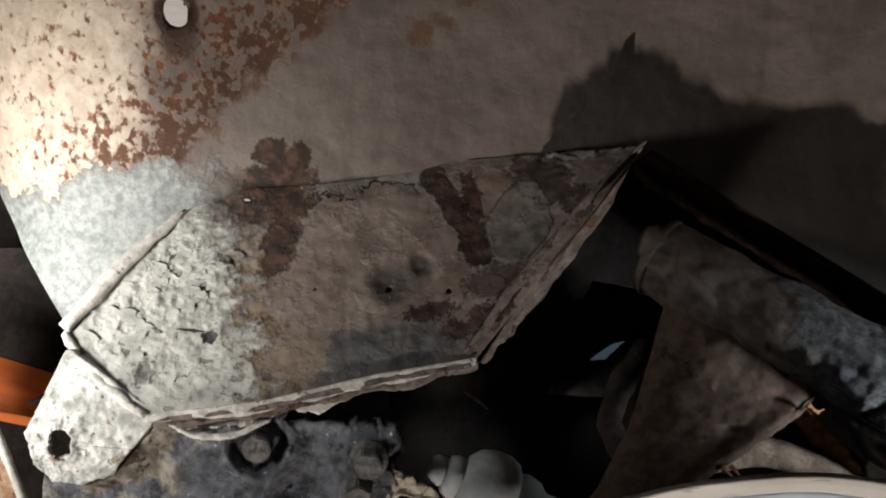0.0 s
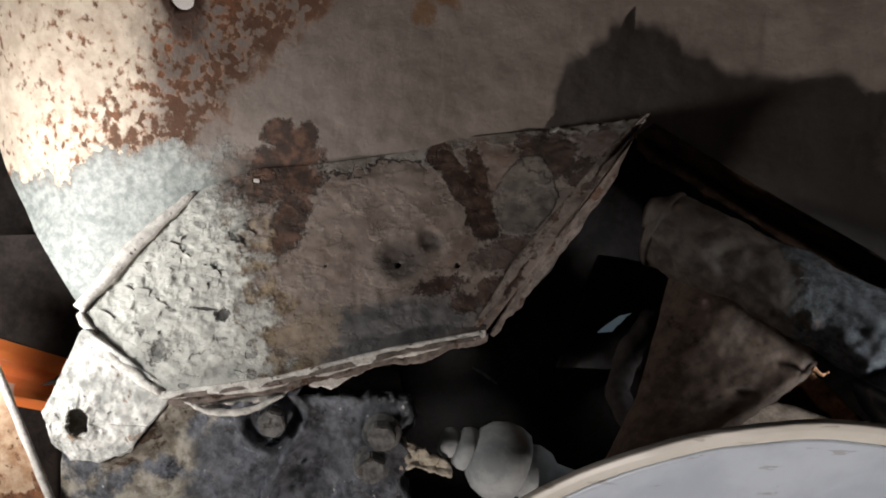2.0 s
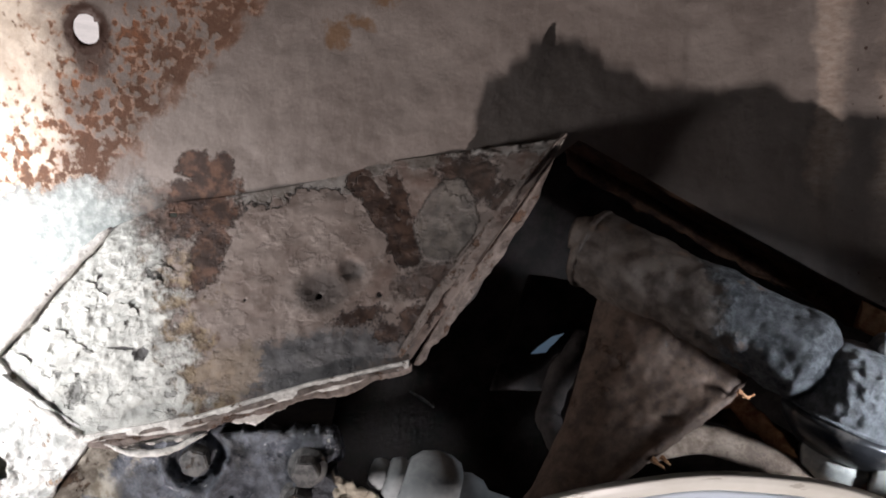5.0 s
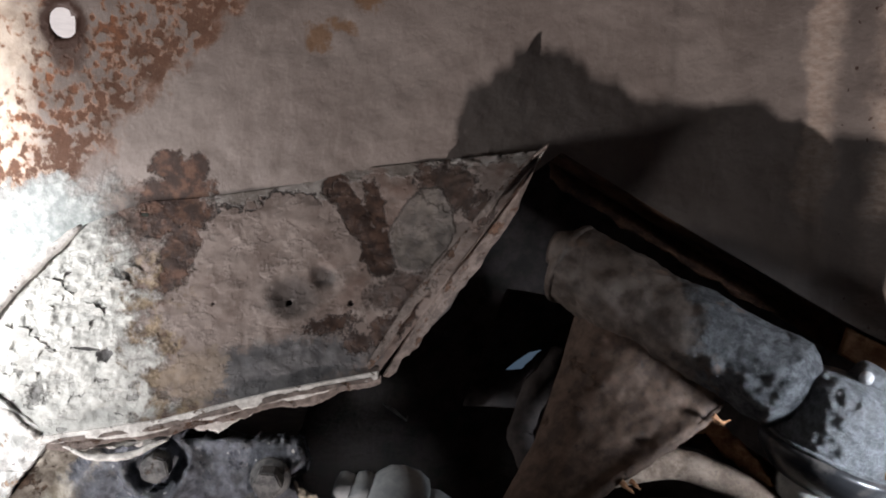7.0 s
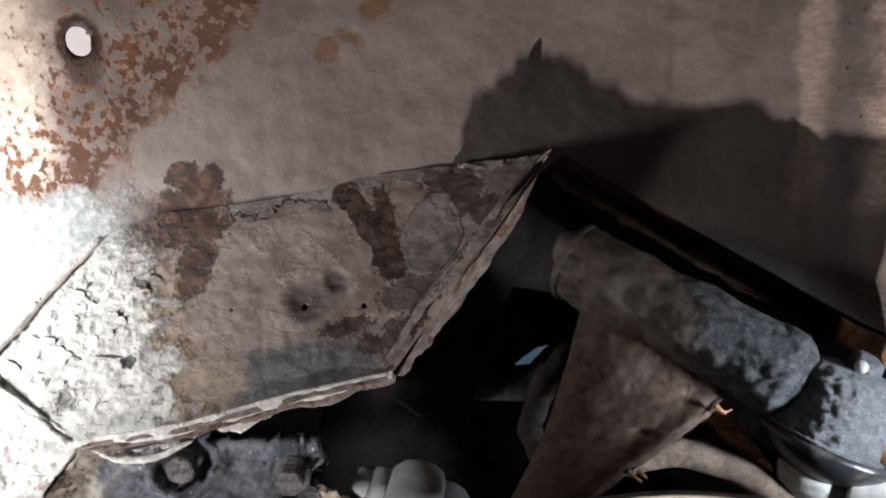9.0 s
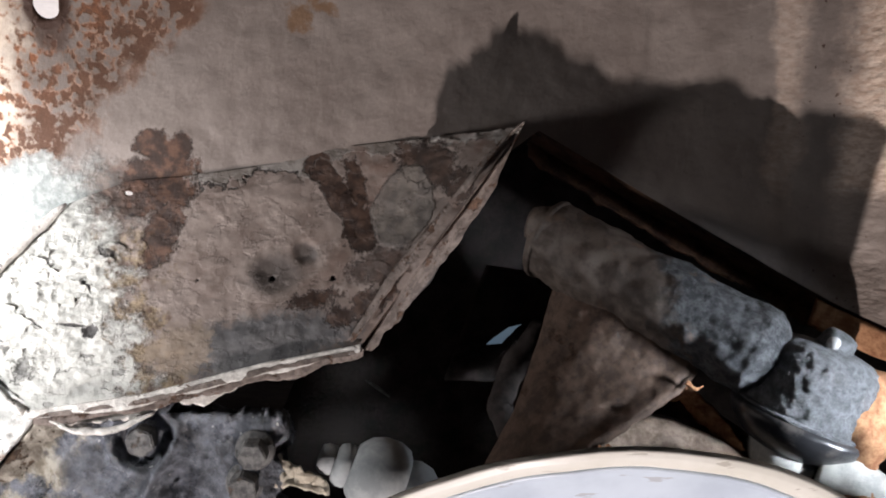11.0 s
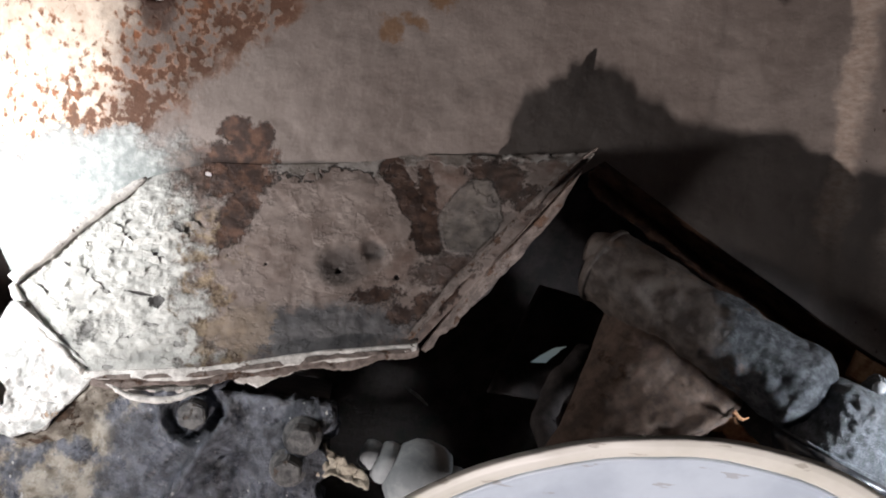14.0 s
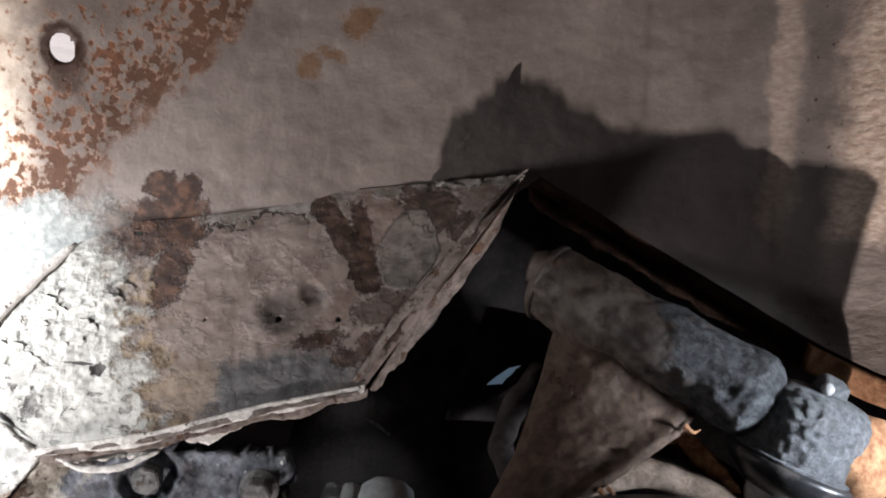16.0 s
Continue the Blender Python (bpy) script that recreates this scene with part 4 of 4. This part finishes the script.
part("small_rib", revolve(BS + BA * 0.012, BA, [(0, 0.009), (0.002, 0.014), (0.007, 0.0165), (0.012, 0.0165), (0.015, 0.013)], 36, 0.0005), boot_mat, bellows)
part("large_rib", revolve(BS + BA * 0.024, BA, [(0, 0.013), (0.003, 0.019), (0.010, 0.026), (0.020, 0.0295), (0.032, 0.0295), (0.040, 0.026), (0.044, 0.019)], 48, 0.0005), boot_mat, bellows)
part("end_rib", revolve(BS + BA * 0.064, BA, [(0, 0.015), (0.003, 0.020), (0.010, 0.0215), (0.020, 0.019), (0.026, 0.013), (0.10, 0.012)], 40, 0.0005), boot_mat, bellows)
part("mount", tube([BS + BA * 0.16, BS + BA * 0.20, (0.20, 0.65, -0.22), (0.20, 0.71, -0.23)], 0.012, 14), dark_mat, bellows)
flake = part("torn_flake", loft([(0.014, 0.560, -0.150), (0.030, 0.556, -0.147), (0.053, 0.560, -0.156)], [(0.016, 0.565, -0.128), (0.036, 0.557, -0.136), (0.054, 0.562, -0.147)], 40, 12, lambda u, v, p: Vector((rough(p, 0.006, 0.002, 2), rough(p, 0.01, 0.003), rough(p, 0.005, 0.0025)))), flake_mat)
thicken(flake, 0.0012)
tagged(flake, "torn cream flake of dried sealant beside the bolts", "flake")

# ---- curved plastic trim ----
trim = thing("curved_trim", "curved blue-white plastic trim with a rolled cream rim", "trim")
TC = Vector((0.198, 0.402, -0.1885))
TN = Vector((0.0, -1.363, -1.0)).normalized()
TE = Vector((0.0, TN.z, -TN.y))


def arc(profile, n=120):
    """A band bent round TC: profile of (out of its plane, radius)."""
    line = [(a, b, 0) for a, b in profile]

    def fn(u, v):
        a = radians(-55 + 110 * u)
        q = line_at(line, v)
        r = q.y + 0.058 * (2 * u - 1) ** 2 * max(0.0, (0.156 - q.y) / 0.06)
        p = TC + TN * q.x + (Vector((1, 0, 0)) * math.sin(a) + TE * math.cos(a)) * r
        return p + TN * rough(p, 0.03, 0.0006)
    return grid(fn, n, 4 * (len(profile) - 1))


thicken(part("rim", arc([(0.0008, 0.1772), (0.003, 0.1762), (0.004, 0.173), (0.004, 0.169), (0.003, 0.166), (0.001, 0.1635)]), rim_mat, trim, "cream rolled rim"), 0.001)
thicken(part("band", arc([(0.0008, 0.1638), (-0.001, 0.1615), (-0.002, 0.146), (-0.003, 0.121), (-0.003, 0.094)]), white_mat, trim, "scuffed blue-white band"), 0.002)
part("wire_stay", tube([TC + (Vector((0.64, 0, 0)) + TE * 0.77) * 0.125, (0.281, 0.350, -0.18), (0.281, 0.357, -0.241)], 0.0004, 6), dark_mat, trim)

# ---- orange panel and rusty bar ----
orange = thing("orange_bumper", "glossy orange painted bumper end behind the bracket", "bumper")
OR = [(0, 0), (0.010, 0.006), (0.014, 0.014), (0.008, 0.020), (0.007, 0.024), (0.015, 0.030), (0.014, 0.044), (0.006, 0.054), (0, 0.058)]


def bumper_at(u, v, out=0.0):
    return Vector((-0.46 + 0.186 * u, 0.70 - out - line_at([(a, b, 0) for a, b in OR], v).x, -0.050 - 0.050 * u - (0.070 - 0.020 * u) * v))


part("skin", grid(bumper_at, 30, 48), orange_mat, orange)
for i in range(3):
    part("printed_bar", grid(lambda u, v: bumper_at(0.60 + 0.075 * i + 0.045 * u, 0.58 + 0.26 * v, 0.0006), 4, 8), print_mat, orange, "faded pale printed bar")
part("end_cap", revolve((-0.276, 0.712, -0.117), (1, 0, -0.25), [(0, 0.017), (0.003, 0.016), (0.006, 0.008)], 24), orange_mat, orange)
part("mount", tube([(-0.40, 0.70, -0.10), (-0.40, 0.74, -0.10), (-0.40, 0.80, -0.10)], 0.015, 12), dark_mat, orange)
bar = thing("rusty_bar", "rusty flat steel bar beside the bracket", "bar")
BA0, BA1, BB0, BB1 = [back_to(p, 0.565) for p in ((-0.33, 0.50, -0.02), (-0.31, 0.50, -0.30), (-0.263, 0.50, -0.030), (-0.146, 0.50, -0.30))]
thicken(part("flat", loft([BA0, BA1], [BB0, BB1], 60, 30, lambda u, v, p: Vector((0, rough(p, 0.02, 0.002), 0))), bar_mat, bar), 0.006, 1)
part("edge", tube([BB0, BB0.lerp(BB1, 0.5), BB1], 0.003, 10, 0.0008), edge_mat, bar)
part("foot", tube([BB1.lerp(BA1, 0.3), BB1 + Vector((0, 0, -0.03)), (-0.20, 0.59, -0.312)], 0.012, 10), dark_mat, bar)

# ---- added dark slabs: block sky light, leave openings for the sun ----
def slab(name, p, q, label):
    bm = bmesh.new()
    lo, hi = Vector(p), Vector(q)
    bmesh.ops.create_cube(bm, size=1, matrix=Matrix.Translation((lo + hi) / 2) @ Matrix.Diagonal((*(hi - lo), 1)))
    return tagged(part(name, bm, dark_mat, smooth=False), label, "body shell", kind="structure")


slab("shade_ceiling", (-0.66, -0.70, -0.66), (0.83, -0.28, -0.63), "added dark slab overhead that keeps sky light out")
slab("shade_ceiling", (-0.28, 0.34, -0.66), (0.83, 1.30, -0.63), "added dark slab overhead that keeps sky light out")
slab("shade_ceiling", (-0.66, 0.56, -0.66), (-0.28, 1.30, -0.63), "added dark slab overhead that keeps sky light out")
slab("shade_ceiling", (0.74, -0.28, -0.66), (0.83, 0.34, -0.63), "added dark slab overhead that keeps sky light out")
slab("shade_ceiling", (-0.66, -0.28, -0.66), (-0.42, 0.30, -0.63), "added dark slab overhead that keeps sky light out")
slab("shade_wall_east", (0.80, 0.40, -0.63), (0.83, 1.30, 0.565), "added dark wall that keeps light out")
slab("shade_wall_east", (0.80, -0.70, 0.10), (0.83, 0.40, 0.565), "added dark wall that keeps light out")
slab("shade_wall_east", (0.80, -0.70, -0.63), (0.83, 0.05, 0.10), "added dark wall that keeps light out")
slab("shade_wall_east", (0.80, 0.05, -0.63), (0.83, 0.40, -0.25), "added dark wall that keeps light out")
slab("shade_wall_south", (-0.66, -0.73, -0.63), (0.80, -0.70, 0.565), "added dark wall that keeps light out")
slab("shade_wall_north", (-0.66, 0.80, -0.63), (-0.34, 0.83, 0.565), "added dark wall that keeps light out")
slab("shade_wall_west", (-0.66, -0.70, -0.63), (-0.63, 0.22, 0.565), "added dark wall that keeps light out")
slab("shade_wall_west", (-0.66, 0.22, -0.63), (-0.63, 0.80, -0.20), "added dark wall that keeps light out")
slab("shade_wall_west", (-0.66, 0.22, 0.25), (-0.63, 0.62, 0.565), "added dark wall that keeps light out")
slab("shade_floor", (-0.66, -0.70, 0.565), (0.83, 0.56, 0.60), "added dark board that stops light from the ground")
